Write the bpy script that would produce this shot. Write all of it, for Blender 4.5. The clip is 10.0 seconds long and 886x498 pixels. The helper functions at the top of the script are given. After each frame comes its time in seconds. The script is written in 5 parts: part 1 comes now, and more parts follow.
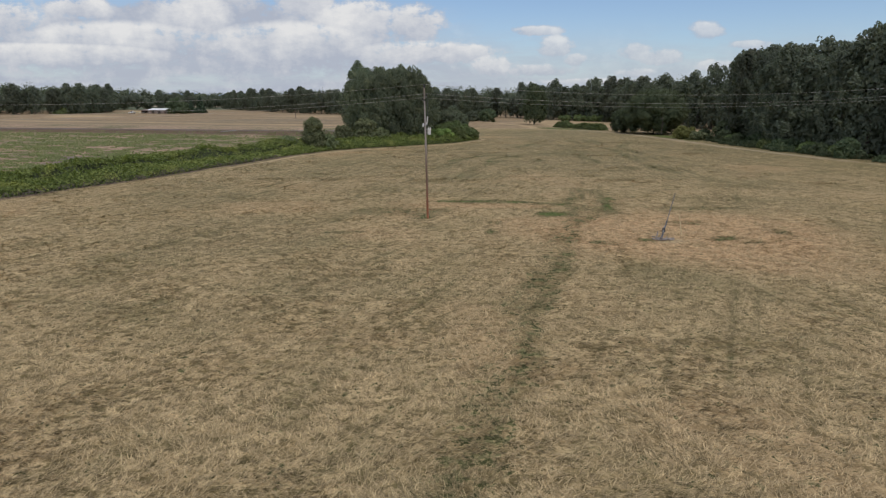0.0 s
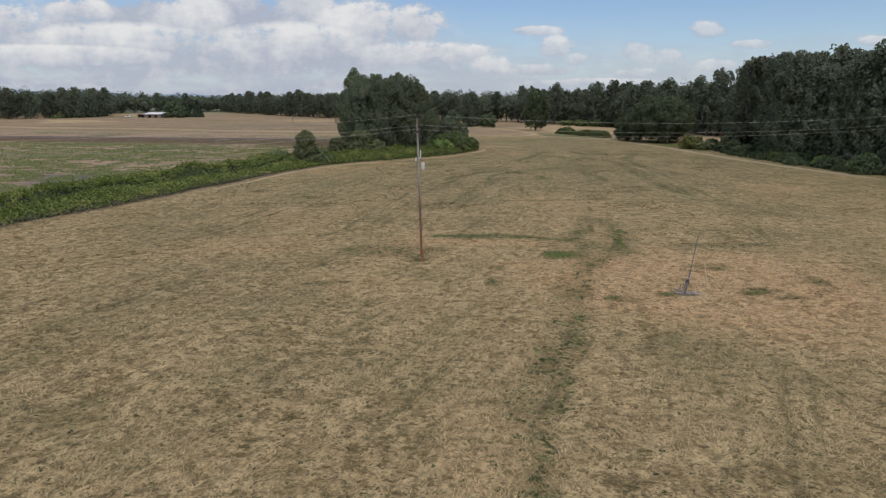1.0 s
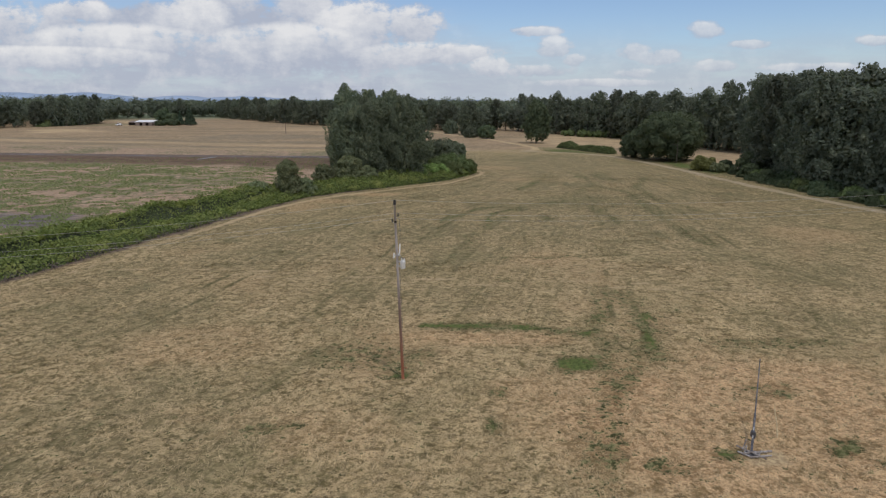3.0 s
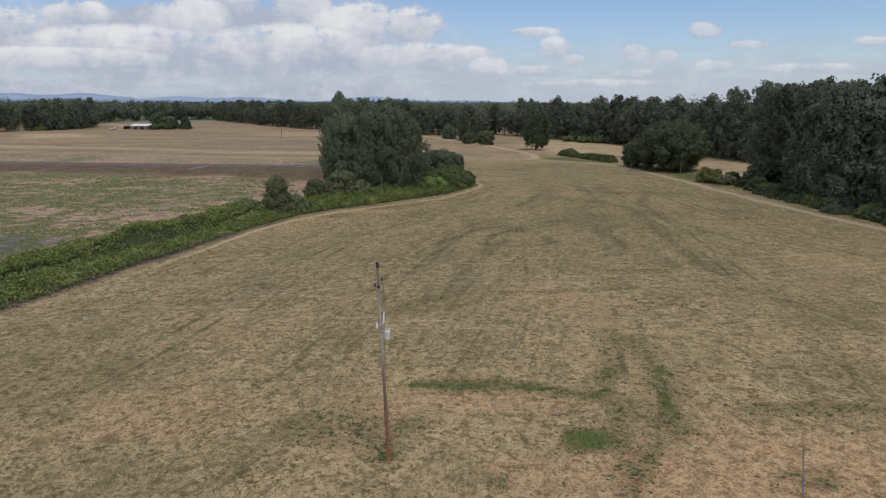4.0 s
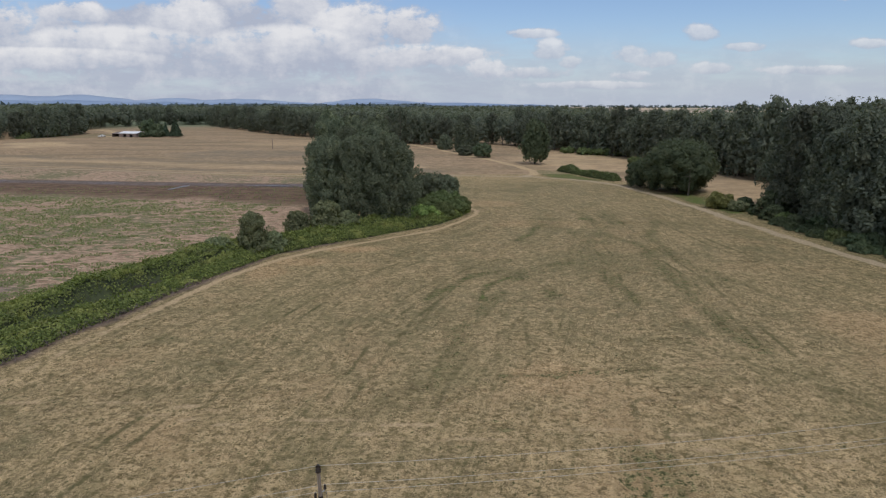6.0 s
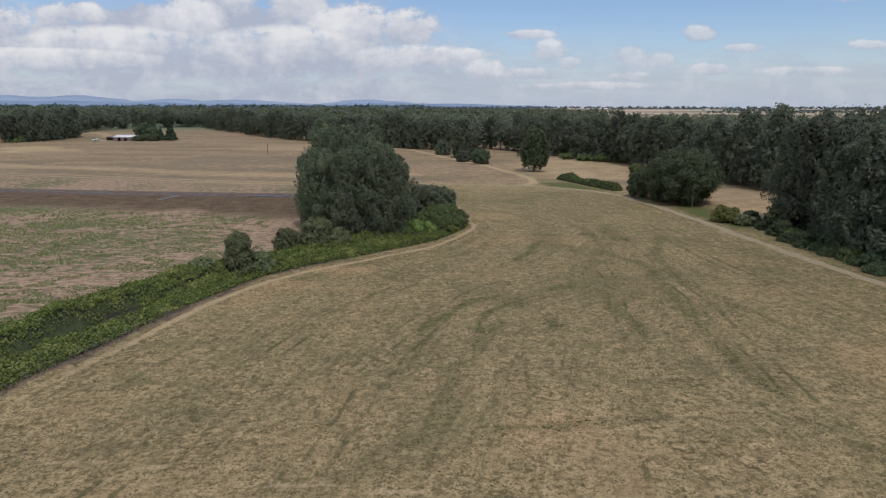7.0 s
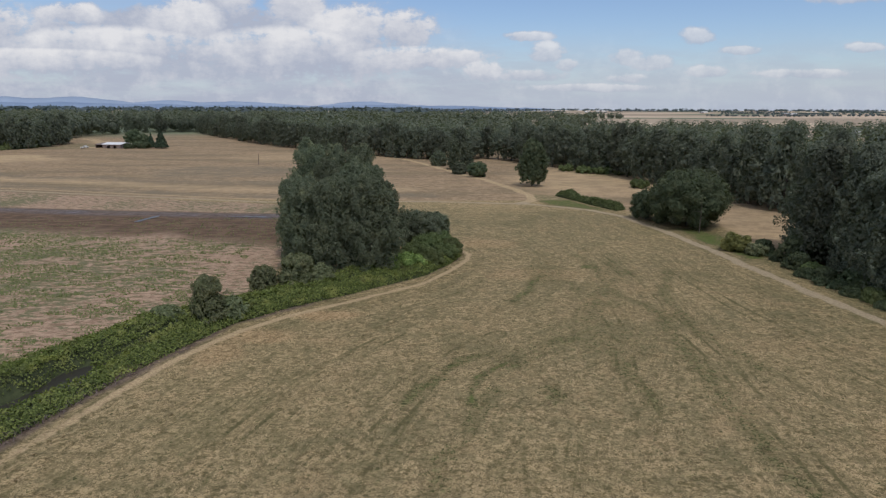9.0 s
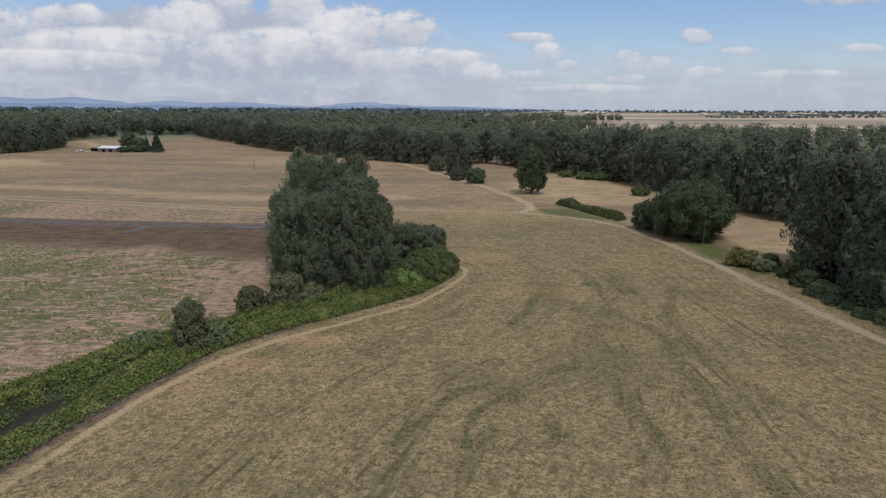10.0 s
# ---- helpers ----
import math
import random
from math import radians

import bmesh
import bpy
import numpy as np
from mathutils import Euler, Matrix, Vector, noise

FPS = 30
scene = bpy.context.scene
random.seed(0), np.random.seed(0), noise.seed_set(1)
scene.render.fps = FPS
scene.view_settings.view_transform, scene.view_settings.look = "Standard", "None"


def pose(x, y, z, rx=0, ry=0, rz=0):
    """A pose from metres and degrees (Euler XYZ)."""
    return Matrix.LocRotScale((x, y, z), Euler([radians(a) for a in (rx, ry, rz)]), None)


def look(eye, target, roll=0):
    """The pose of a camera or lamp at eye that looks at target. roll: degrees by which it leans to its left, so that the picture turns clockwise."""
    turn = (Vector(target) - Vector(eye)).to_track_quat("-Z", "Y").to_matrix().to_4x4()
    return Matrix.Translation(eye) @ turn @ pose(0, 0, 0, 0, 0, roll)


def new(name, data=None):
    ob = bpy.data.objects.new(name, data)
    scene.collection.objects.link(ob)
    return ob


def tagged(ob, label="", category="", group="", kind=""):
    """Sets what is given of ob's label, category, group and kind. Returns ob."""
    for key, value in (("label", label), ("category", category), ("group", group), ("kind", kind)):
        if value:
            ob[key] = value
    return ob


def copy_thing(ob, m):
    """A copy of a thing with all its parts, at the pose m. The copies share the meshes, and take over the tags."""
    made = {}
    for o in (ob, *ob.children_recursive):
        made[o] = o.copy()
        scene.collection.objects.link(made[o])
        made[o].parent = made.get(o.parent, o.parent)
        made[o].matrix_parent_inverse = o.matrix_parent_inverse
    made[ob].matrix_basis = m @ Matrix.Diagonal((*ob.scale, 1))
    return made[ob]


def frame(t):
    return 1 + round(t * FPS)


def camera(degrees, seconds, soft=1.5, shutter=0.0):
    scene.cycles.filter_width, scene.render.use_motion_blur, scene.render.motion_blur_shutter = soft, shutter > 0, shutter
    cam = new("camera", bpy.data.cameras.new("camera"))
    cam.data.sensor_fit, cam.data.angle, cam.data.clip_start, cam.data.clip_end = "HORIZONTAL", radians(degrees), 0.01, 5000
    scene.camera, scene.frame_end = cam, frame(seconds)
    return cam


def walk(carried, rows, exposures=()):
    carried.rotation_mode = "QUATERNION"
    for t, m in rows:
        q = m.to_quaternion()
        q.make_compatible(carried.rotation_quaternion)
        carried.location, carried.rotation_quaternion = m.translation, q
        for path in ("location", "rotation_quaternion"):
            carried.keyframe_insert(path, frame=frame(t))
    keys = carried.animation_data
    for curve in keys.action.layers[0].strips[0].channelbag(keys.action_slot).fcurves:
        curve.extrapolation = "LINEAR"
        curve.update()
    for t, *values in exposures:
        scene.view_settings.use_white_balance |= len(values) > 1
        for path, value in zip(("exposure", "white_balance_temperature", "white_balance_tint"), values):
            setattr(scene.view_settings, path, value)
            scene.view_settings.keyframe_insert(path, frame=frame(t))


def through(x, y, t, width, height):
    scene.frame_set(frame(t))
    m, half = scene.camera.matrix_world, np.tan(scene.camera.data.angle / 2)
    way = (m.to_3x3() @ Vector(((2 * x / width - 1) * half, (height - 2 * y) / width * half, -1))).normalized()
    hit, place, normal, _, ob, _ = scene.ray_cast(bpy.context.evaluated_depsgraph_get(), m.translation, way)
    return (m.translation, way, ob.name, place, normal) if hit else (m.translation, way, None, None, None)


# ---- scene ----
cam = camera(69.7, 10.0, soft=1.3)
# seconds, eye x, y, z in metres, yaw, pitch, roll in degrees
PATH = [
    (0.0, 1.672, -1.064, 9.409, 0.388, -13.094, 0.173),
    (0.5, 1.829, 1.880, 10.495, 0.420, -13.090, 0.102),
    (1.0, 1.987, 4.787, 11.571, 0.436, -13.082, 0.044),
    (1.5, 2.145, 7.657, 12.637, 0.436, -13.070, -0.000),
    (2.0, 2.305, 10.490, 13.691, 0.424, -13.055, -0.033),
    (2.5, 2.468, 13.285, 14.735, 0.399, -13.037, -0.054),
    (3.0, 2.635, 16.041, 15.767, 0.364, -13.016, -0.066),
    (3.5, 2.806, 18.758, 16.789, 0.321, -12.993, -0.069),
    (4.0, 2.983, 21.436, 17.799, 0.270, -12.967, -0.064),
    (4.5, 3.166, 24.074, 18.797, 0.213, -12.940, -0.052),
    (5.0, 3.357, 26.671, 19.784, 0.152, -12.911, -0.035),
    (5.5, 3.556, 29.227, 20.759, 0.089, -12.880, -0.013),
    (6.0, 3.764, 31.742, 21.722, 0.024, -12.849, 0.012),
    (6.5, 3.981, 34.215, 22.674, -0.041, -12.816, 0.040),
    (7.0, 4.210, 36.646, 23.613, -0.104, -12.784, 0.069),
    (7.5, 4.450, 39.033, 24.540, -0.163, -12.750, 0.098),
    (8.0, 4.703, 41.378, 25.454, -0.218, -12.717, 0.127),
    (8.5, 4.970, 43.678, 26.356, -0.266, -12.685, 0.154),
    (9.0, 5.251, 45.934, 27.246, -0.307, -12.652, 0.178),
    (9.5, 5.548, 48.145, 28.122, -0.338, -12.621, 0.198),
    (10.0, 5.860, 50.311, 28.986, -0.358, -12.591, 0.213),
]
walk(cam, [(t, pose(x, y, z, 90 + pitch, 0, yaw) @ pose(0, 0, 0, 0, 0, roll)) for t, x, y, z, yaw, pitch, roll in PATH],
     [(0.0, -0.13, 6560, 10.0), (2.5, -0.13, 6480, 10.6), (5.0, -0.13, 6390, 11.6), (7.5, -0.13, 6390, 12.0), (10.0, -0.14, 6420, 12.2)])

# ---- light ----
SUN_ELEV, SUN_X, SUN_Y = radians(64.0), 0.41, -0.912
to_sun = Vector((SUN_X * math.cos(SUN_ELEV), SUN_Y * math.cos(SUN_ELEV), math.sin(SUN_ELEV)))
sun = new("sun", bpy.data.lights.new("sun", "SUN"))
sun.data.energy, sun.data.angle, sun.data.color = 1.55, radians(3.0), (1.0, 0.955, 0.89)
sun.matrix_world = look((0, 0, 200), Vector((0, 0, 200)) - to_sun)


class Nodes:
    """Short hand for building node trees."""

    def __init__(self, tree):
        self.t = tree
        tree.nodes.clear()

    def n(self, kind, props=None, **sockets):
        node = self.t.nodes.new(kind)
        props = props or {}
        if "operation" in props:
            node.operation = props["operation"]
        if "use_clamp" in props:
            node.use_clamp = props["use_clamp"]
        if "data_type" in props:
            node.data_type = props["data_type"]
        if "blend_type" in props:
            node.blend_type, node.clamp_factor = props["blend_type"], True
        if "interpolation_type" in props:
            node.interpolation_type = props["interpolation_type"]
        if "attribute_name" in props:
            node.attribute_name = props["attribute_name"]
        if "distance" in props:
            node.distance = props["distance"]
        for key, value in sockets.items():
            self.put(node, key, value)
        return node

    def put(self, node, key, value):
        sock = node.inputs[int(key[1:])] if key[0] == "i" and key[1:].isdigit() else node.inputs[key.replace("_", " ")]
        if isinstance(value, bpy.types.NodeSocket):
            self.t.links.new(value, sock)
        else:
            sock.default_value = value

    def math(self, op, a, b=0.0, c=0.0, clamp=False):
        return self.n("ShaderNodeMath", {"operation": op, "use_clamp": clamp}, i0=a, i1=b, i2=c).outputs[0]

    def vmath(self, op, a, b=(0, 0, 0)):
        return self.n("ShaderNodeVectorMath", {"operation": op}, i0=a, i1=b).outputs[0]

    def mix(self, f, a, b, blend="MIX"):
        node = self.n("ShaderNodeMix", {"data_type": "RGBA", "blend_type": blend})
        for i, v in ((0, f), (6, a), (7, b)):
            self.put(node, "i%d" % i, v)
        return node.outputs[2]

    def noise(self, vec, scale, detail=3.0, rough=0.55, distort=0.0):
        return self.n("ShaderNodeTexNoise", None, Vector=vec, Scale=scale, Detail=detail, Roughness=rough, Distortion=distort).outputs[0]

    def ramp(self, f, lo, hi):
        return self.n("ShaderNodeMapRange", {"interpolation_type": "SMOOTHSTEP"}, Value=f, i1=lo, i2=hi, i3=0.0, i4=1.0).outputs[0]

    def attr(self, name):
        return self.n("ShaderNodeAttribute", {"attribute_name": name}).outputs["Fac"]


def rgb(r, g, b):
    return (r, g, b, 1.0)


# ---- sky: clear blue with a bank of cumulus ahead ----
world = bpy.data.worlds.new("sky")
scene.world = world
world.use_nodes = True
w = Nodes(world.node_tree)
sky = w.n("ShaderNodeTexSky")
sky.sky_type, sky.sun_disc, sky.sun_elevation, sky.sun_rotation = "NISHITA", False, SUN_ELEV, math.atan2(SUN_X, SUN_Y)
sky.altitude, sky.air_density, sky.dust_density, sky.ozone_density = 100.0, 1.0, 0.5, 3.5
way = w.n("ShaderNodeTexCoord").outputs["Generated"]
sep = w.n("ShaderNodeSeparateXYZ", None, Vector=way)
ahead = w.math("MAXIMUM", sep.outputs[1], 0.05)
u = w.math("DIVIDE", sep.outputs[0], ahead)
v = w.math("DIVIDE", sep.outputs[2], ahead)
uv = w.n("ShaderNodeCombineXYZ", None, X=u, Y=v).outputs[0]
wob1 = w.noise(uv, 14.0, 6.0, 0.62)
uv_flat = w.vmath("MULTIPLY", uv, (1.0, 1.7, 1.0))
wob2 = w.noise(uv_flat, 34.0, 6.0, 0.66)
# clouds: centre (right, up), half width, half height, as tangents of angles
CLOUDS = [
    (-0.67, 0.113, 0.070, 0.034), (-0.55, 0.133, 0.052, 0.017), (-0.50, 0.088, 0.16, 0.026),
    (-0.38, 0.122, 0.060, 0.038), (-0.32, 0.165, 0.050, 0.045), (-0.215, 0.148, 0.050, 0.042),
    (-0.13, 0.108, 0.072, 0.042), (-0.055, 0.110, 0.050, 0.032), (-0.24, 0.085, 0.13, 0.030),
    (-0.42, 0.200, 0.24, 0.010), (-0.62, 0.066, 0.20, 0.018), (-0.03, 0.070, 0.12, 0.018),
    (0.132, 0.103, 0.040, 0.007), (0.162, 0.079, 0.030, 0.017), (0.284, 0.074, 0.028, 0.013), (0.320, 0.066, 0.036, 0.013),
    (0.386, 0.104, 0.028, 0.013), (0.455, 0.084, 0.034, 0.007), (0.406, 0.053, 0.034, 0.010), (0.068, 0.051, 0.036, 0.018),
    (0.038, 0.071, 0.030, 0.014), (0.192, 0.062, 0.020, 0.010), (0.286, 0.042, 0.034, 0.008), (0.134, 0.046, 0.060, 0.010),
    (0.600, 0.163, 0.080, 0.012), (0.560, 0.050, 0.090, 0.008), (0.230, 0.028, 0.110, 0.007), (0.640, 0.088, 0.030, 0.008),
]
SHEETS = [(-0.52, 0.082, 0.260, 0.046), (-0.22, 0.074, 0.200, 0.042), (-0.36, 0.118, 0.200, 0.030)]
cover, shade = 0.0, 0.0
for cx, cy, rx, ry in CLOUDS + SHEETS:
    a = w.math("MULTIPLY", w.math("SUBTRACT", u, cx), 1.0 / rx)
    b = w.math("MULTIPLY", w.math("SUBTRACT", v, cy), 1.0 / ry)
    r2 = w.math("MULTIPLY_ADD", b, b, w.math("MULTIPLY", a, a))
    blob = w.math("SUBTRACT", 1.0, r2)
    cover = w.math("MAXIMUM", cover, blob) if not isinstance(cover, float) else w.math("MAXIMUM", blob, -3.0)
    if (cx, cy, rx, ry) in SHEETS:
        continue
    lit = w.math("MULTIPLY", w.ramp(blob, -0.4, 0.5), w.math("MULTIPLY_ADD", b, 0.5, 0.5))
    shade = w.math("MAXIMUM", shade, lit) if not isinstance(shade, float) else lit
rag = w.math("MULTIPLY_ADD", wob2, 2.4, w.math("MULTIPLY", wob1, 2.8))
dense = w.math("ADD", cover, w.math("SUBTRACT", rag, 2.75))
puff = w.math("MULTIPLY", w.ramp(dense, -0.6, 0.45), w.math("MULTIPLY_ADD", w.ramp(u, 0.25, -0.05), 0.22, 0.74))
streak = w.noise(w.vmath("MULTIPLY", uv, (1.0, 5.5, 1.0)), 6.5, 6.0, 0.6)
veil = w.math("MULTIPLY", w.ramp(streak, 0.28, 0.60), w.math("MULTIPLY_ADD", w.ramp(u, 0.25, -0.15), 0.42, 0.50))
veil = w.math("MULTIPLY", veil, w.ramp(v, w.math("MULTIPLY_ADD", w.ramp(u, 0.10, -0.15), 0.07, 0.13), 0.04))
amount = w.math("MAXIMUM", puff, veil)
bright = w.math("MULTIPLY_ADD", w.math("SUBTRACT", wob1, 0.5), 2.0, w.math("MULTIPLY_ADD", w.math("SUBTRACT", wob2, 0.5), 1.1, w.math("MULTIPLY_ADD", w.math("MULTIPLY", shade, puff), 1.05, 0.02)), clamp=True)
cloud = w.mix(bright, rgb(0.535, 0.585, 0.70), rgb(0.97, 0.97, 0.975))
haze = w.ramp(v, 0.10, -0.01)
clear = w.mix(1.0, sky.outputs[0], rgb(0.134, 0.136, 0.146), "MULTIPLY")
hazed = w.mix(w.math("MULTIPLY", haze, 0.8), clear, rgb(0.585, 0.68, 0.82))
total = w.mix(amount, hazed, cloud)
# overhead and behind: broken bright cloud, as the soft shadows show
broken = w.ramp(w.noise(way, 2.6, 5.0, 0.6), 0.34, 0.62)
over = w.mix(w.math("MULTIPLY", broken, 0.9), clear, rgb(0.98, 0.97, 0.95))
front = w.math("MULTIPLY", w.ramp(sep.outputs[1], 0.05, 0.30), w.ramp(sep.outputs[2], 0.45, 0.22))
total = w.mix(front, over, total)
bg = w.n("ShaderNodeBackground", None, Color=total, Strength=0.86)
w.t.links.new(bg.outputs[0], w.n("ShaderNodeOutputWorld").inputs[0])


# ---- materials ----
def material(name):
    m = bpy.data.materials.new(name)
    m.use_nodes = True
    return m, Nodes(m.node_tree)


def finish(k, shader, bump=None):
    k.t.links.new(shader, k.n("ShaderNodeOutputMaterial").inputs[0])


def bump(k, height, strength, distance):
    return k.n("ShaderNodeBump", None, Strength=strength, Distance=distance, Height=height).outputs[0]


def surface(name, c1, c2, scale=4.0, rough=0.7, metal=0.0, relief=0.01, stretch=(1, 1, 1), c3=None):
    """A plain weathered surface: two tones at two scales, with a fine relief."""
    m, k = material(name)
    pos = k.vmath("MULTIPLY", k.n("ShaderNodeTexCoord").outputs["Object"], stretch)
    big, fine = k.noise(pos, scale, 3.0), k.noise(pos, scale * 9.0, 3.0)
    col = k.mix(k.ramp(big, 0.35, 0.65), rgb(*c1), rgb(*c2))
    col = k.mix(k.math("MULTIPLY", k.ramp(fine, 0.45, 0.75), 0.5), col, rgb(*(c3 or c1)))
    p = k.n("ShaderNodeBsdfPrincipled", None, Base_Color=col, Roughness=rough, Metallic=metal)
    k.put(p, "Normal", bump(k, fine, 0.6, relief))
    finish(k, p.outputs[0])
    return m


def foliage(name, dark, light, tip, through=0.25, withered=0.0):
    """Leaves: each spray has its own tone, with drifts of lighter growth over the crown."""
    m, k = material(name)
    island = k.n("ShaderNodeNewGeometry").outputs["Random Per Island"]
    whole = k.n("ShaderNodeObjectInfo").outputs["Random"]
    pos = k.n("ShaderNodeTexCoord").outputs["Object"]
    col = k.mix(k.math("MULTIPLY_ADD", k.math("POWER", island, 1.5), 0.72, 0.08), rgb(*dark), rgb(*light))
    col = k.mix(k.math("MULTIPLY", k.ramp(k.noise(pos, 0.45, 2.0), 0.5, 0.72), 0.55), col, rgb(*tip))
    if withered:
        col = k.mix(k.math("MULTIPLY", k.ramp(k.noise(pos, 0.28, 5.0, 0.7), 0.56, 0.68), withered), col, rgb(0.185, 0.150, 0.105))
    hue = k.n("ShaderNodeHueSaturation", None, Hue=k.math("MULTIPLY_ADD", whole, 0.035, 0.4825), Saturation=1.0,
              Value=k.math("MULTIPLY_ADD", whole, 0.45, 0.78), Fac=1.0, Color=col).outputs[0]
    p = k.n("ShaderNodeBsdfPrincipled", None, Base_Color=hue, Roughness=0.66)
    k.put(p, "Specular IOR Level", 0.14)
    tr = k.n("ShaderNodeBsdfTranslucent", None, Color=k.mix(1.0, hue, rgb(1.1, 1.15, 0.5), "MULTIPLY"))
    mx = k.n("ShaderNodeMixShader", None, i0=through, i1=p.outputs[0], i2=tr.outputs[0])
    finish(k, mx.outputs[0])
    return m


def land(name, blades=False):
    """Open ground: mown hay, bare earth, crop rows and far fields, told apart by the masks stored on the mesh."""
    m, k = material(name)
    pos = k.n("ShaderNodeNewGeometry").outputs["Position"]
    row = k.n("ShaderNodeCombineXYZ", None, X=k.attr("row"), Y=k.attr("along")).outputs[0]
    warp = k.vmath("MULTIPLY", k.n("ShaderNodeTexNoise", None, Vector=pos, Scale=0.6, Detail=3.0).outputs[1], (2.2, 2.2, 0.0))
    tuft = k.noise(k.vmath("MULTIPLY", pos, (0.92, 1.0, 1.0)), 1.45, 6.0, 0.72, 0.3)
    blade = k.noise(k.vmath("MULTIPLY", pos, (1.0, 0.95, 1.0)), 4.6, 4.0, 0.75, 0.5)
    hair = k.noise(k.vmath("MULTIPLY", pos, (0.7, 1.2, 1.0)), 14.0, 3.0, 0.75, 0.8)
    swath = k.noise(k.vmath("MULTIPLY", row, (1.0, 0.05, 1.0)), 0.50, 3.0, 0.6)
    patch = k.noise(pos, 0.10, 4.0, 0.6, 0.4)
    drift = k.noise(pos, 0.55, 4.0, 0.62)
    # mown hay
    olive, pale, brown = rgb(0.156, 0.120, 0.054), rgb(0.655, 0.490, 0.274), rgb(0.320, 0.226, 0.108)
    grass = k.mix(k.ramp(k.math("MULTIPLY_ADD", tuft, 0.50, k.math("MULTIPLY_ADD", blade, 0.33, k.math("MULTIPLY", hair, 0.17))), 0.425, 0.560), olive, pale)
    grass = k.mix(k.math("MULTIPLY", k.ramp(drift, 0.45, 0.70), 0.42), grass, brown)
    grass = k.mix(k.math("MULTIPLY", k.ramp(swath, 0.50, 0.66), 0.22), grass, rgb(0.138, 0.124, 0.055))
    grass = k.mix(k.math("MULTIPLY", k.ramp(swath, 0.44, 0.34), 0.20), grass, rgb(0.460, 0.345, 0.185))
    grass = k.mix(k.math("MULTIPLY", k.ramp(patch, 0.50, 0.64), 0.36), grass, rgb(0.160, 0.150, 0.070))
    grass = k.mix(k.math("MULTIPLY", k.ramp(patch, 0.47, 0.32), 0.42), grass, rgb(0.470, 0.320, 0.175))
    lines_ = k.noise(k.vmath("MULTIPLY", k.vmath("ADD", row, k.vmath("MULTIPLY", warp, (0.12, 0.0, 0.0))), (1.0, 0.028, 1.0)), 1.25, 3.0, 0.55)
    grass = k.mix(k.math("MULTIPLY", k.math("MULTIPLY", k.ramp(lines_, 0.54, 0.64), k.ramp(patch, 0.34, 0.56)), k.math("MULTIPLY_ADD", k.attr("lush"), 0.14, 0.24)), grass, rgb(0.125, 0.108, 0.050))
    grass = k.mix(k.math("MULTIPLY", k.ramp(lines_, 0.45, 0.37), 0.20), grass, rgb(0.500, 0.385, 0.210))
    mid = k.noise(pos, 0.23, 4.0, 0.6, 0.5)
    grass = k.mix(k.math("MULTIPLY", k.ramp(mid, 0.52, 0.66), 0.24), grass, rgb(0.150, 0.142, 0.064))
    fleck = k.math("MULTIPLY", k.ramp(k.noise(k.vmath("MULTIPLY", pos, (0.95, 1.0, 1.0)), 3.0, 4.0, 0.65, 0.6), 0.555, 0.625), 0.72)
    grass = k.mix(fleck, grass, rgb(0.095, 0.072, 0.034))
    clump = k.ramp(k.noise(k.vmath("MULTIPLY", pos, (1.1, 0.8, 1.0)), 1.05, 5.0, 0.7, 0.4), 0.53, 0.62)
    grass = k.mix(k.math("MULTIPLY", k.attr("lush"), k.math("MULTIPLY_ADD", k.ramp(drift, 0.36, 0.64), 0.34, 0.16)), grass, rgb(0.164, 0.153, 0.082))
    grass = k.mix(k.math("MULTIPLY", clump, k.math("MULTIPLY_ADD", k.attr("lush"), 0.24, 0.34)), grass, rgb(0.100, 0.084, 0.038))
    grain = k.noise(k.vmath("MULTIPLY", pos, (0.85, 1.05, 1.0)), 2.0, 5.0, 0.7, 0.5)
    grass = k.mix(k.math("MULTIPLY", k.ramp(grain, 0.535, 0.60), k.math("MULTIPLY_ADD", k.attr("lush"), 0.30, 0.26)), grass, rgb(0.098, 0.084, 0.040))
    fine_row = k.noise(k.vmath("MULTIPLY", k.vmath("ADD", row, k.vmath("MULTIPLY", warp, (0.10, 0.0, 0.0))), (1.0, 0.016, 1.0)), 1.9, 2.0, 0.5)
    wheel_d = k.math("ABSOLUTE", k.math("SUBTRACT", k.math("MULTIPLY_ADD", tuft, 0.5, k.math("SUBTRACT", k.attr("wheels"), 0.25)), 0.95))
    worn = k.math("MULTIPLY", k.ramp(wheel_d, 0.34, 0.10), k.math("MULTIPLY_ADD", k.ramp(k.noise(pos, 0.16, 3.0, 0.6), 0.42, 0.60), 0.66, 0.08))
    worn = k.math("MAXIMUM", worn, k.math("MULTIPLY", k.math("MULTIPLY", k.ramp(fine_row, 0.60, 0.66), k.ramp(patch, 0.36, 0.55)), 0.40))
    grass = k.mix(worn, grass, rgb(0.098, 0.092, 0.040))
    # dry brown patches, green regrowth
    dry = k.mix(k.ramp(k.math("MULTIPLY_ADD", tuft, 0.5, k.math("MULTIPLY", blade, 0.5)), 0.40, 0.58), rgb(0.255, 0.158, 0.076), rgb(0.700, 0.478, 0.268))
    dry = k.mix(k.math("MULTIPLY", clump, 0.55), dry, rgb(0.200, 0.128, 0.058))
    dry = k.mix(k.math("MULTIPLY", k.ramp(grain, 0.53, 0.60), 0.42), dry, rgb(0.140, 0.100, 0.046))
    grass = k.mix(k.math("MULTIPLY", k.attr("dry"), k.ramp(k.math("MULTIPLY_ADD", tuft, 0.5, k.math("MULTIPLY", drift, 0.5)), 0.25, 0.55)), grass, dry)
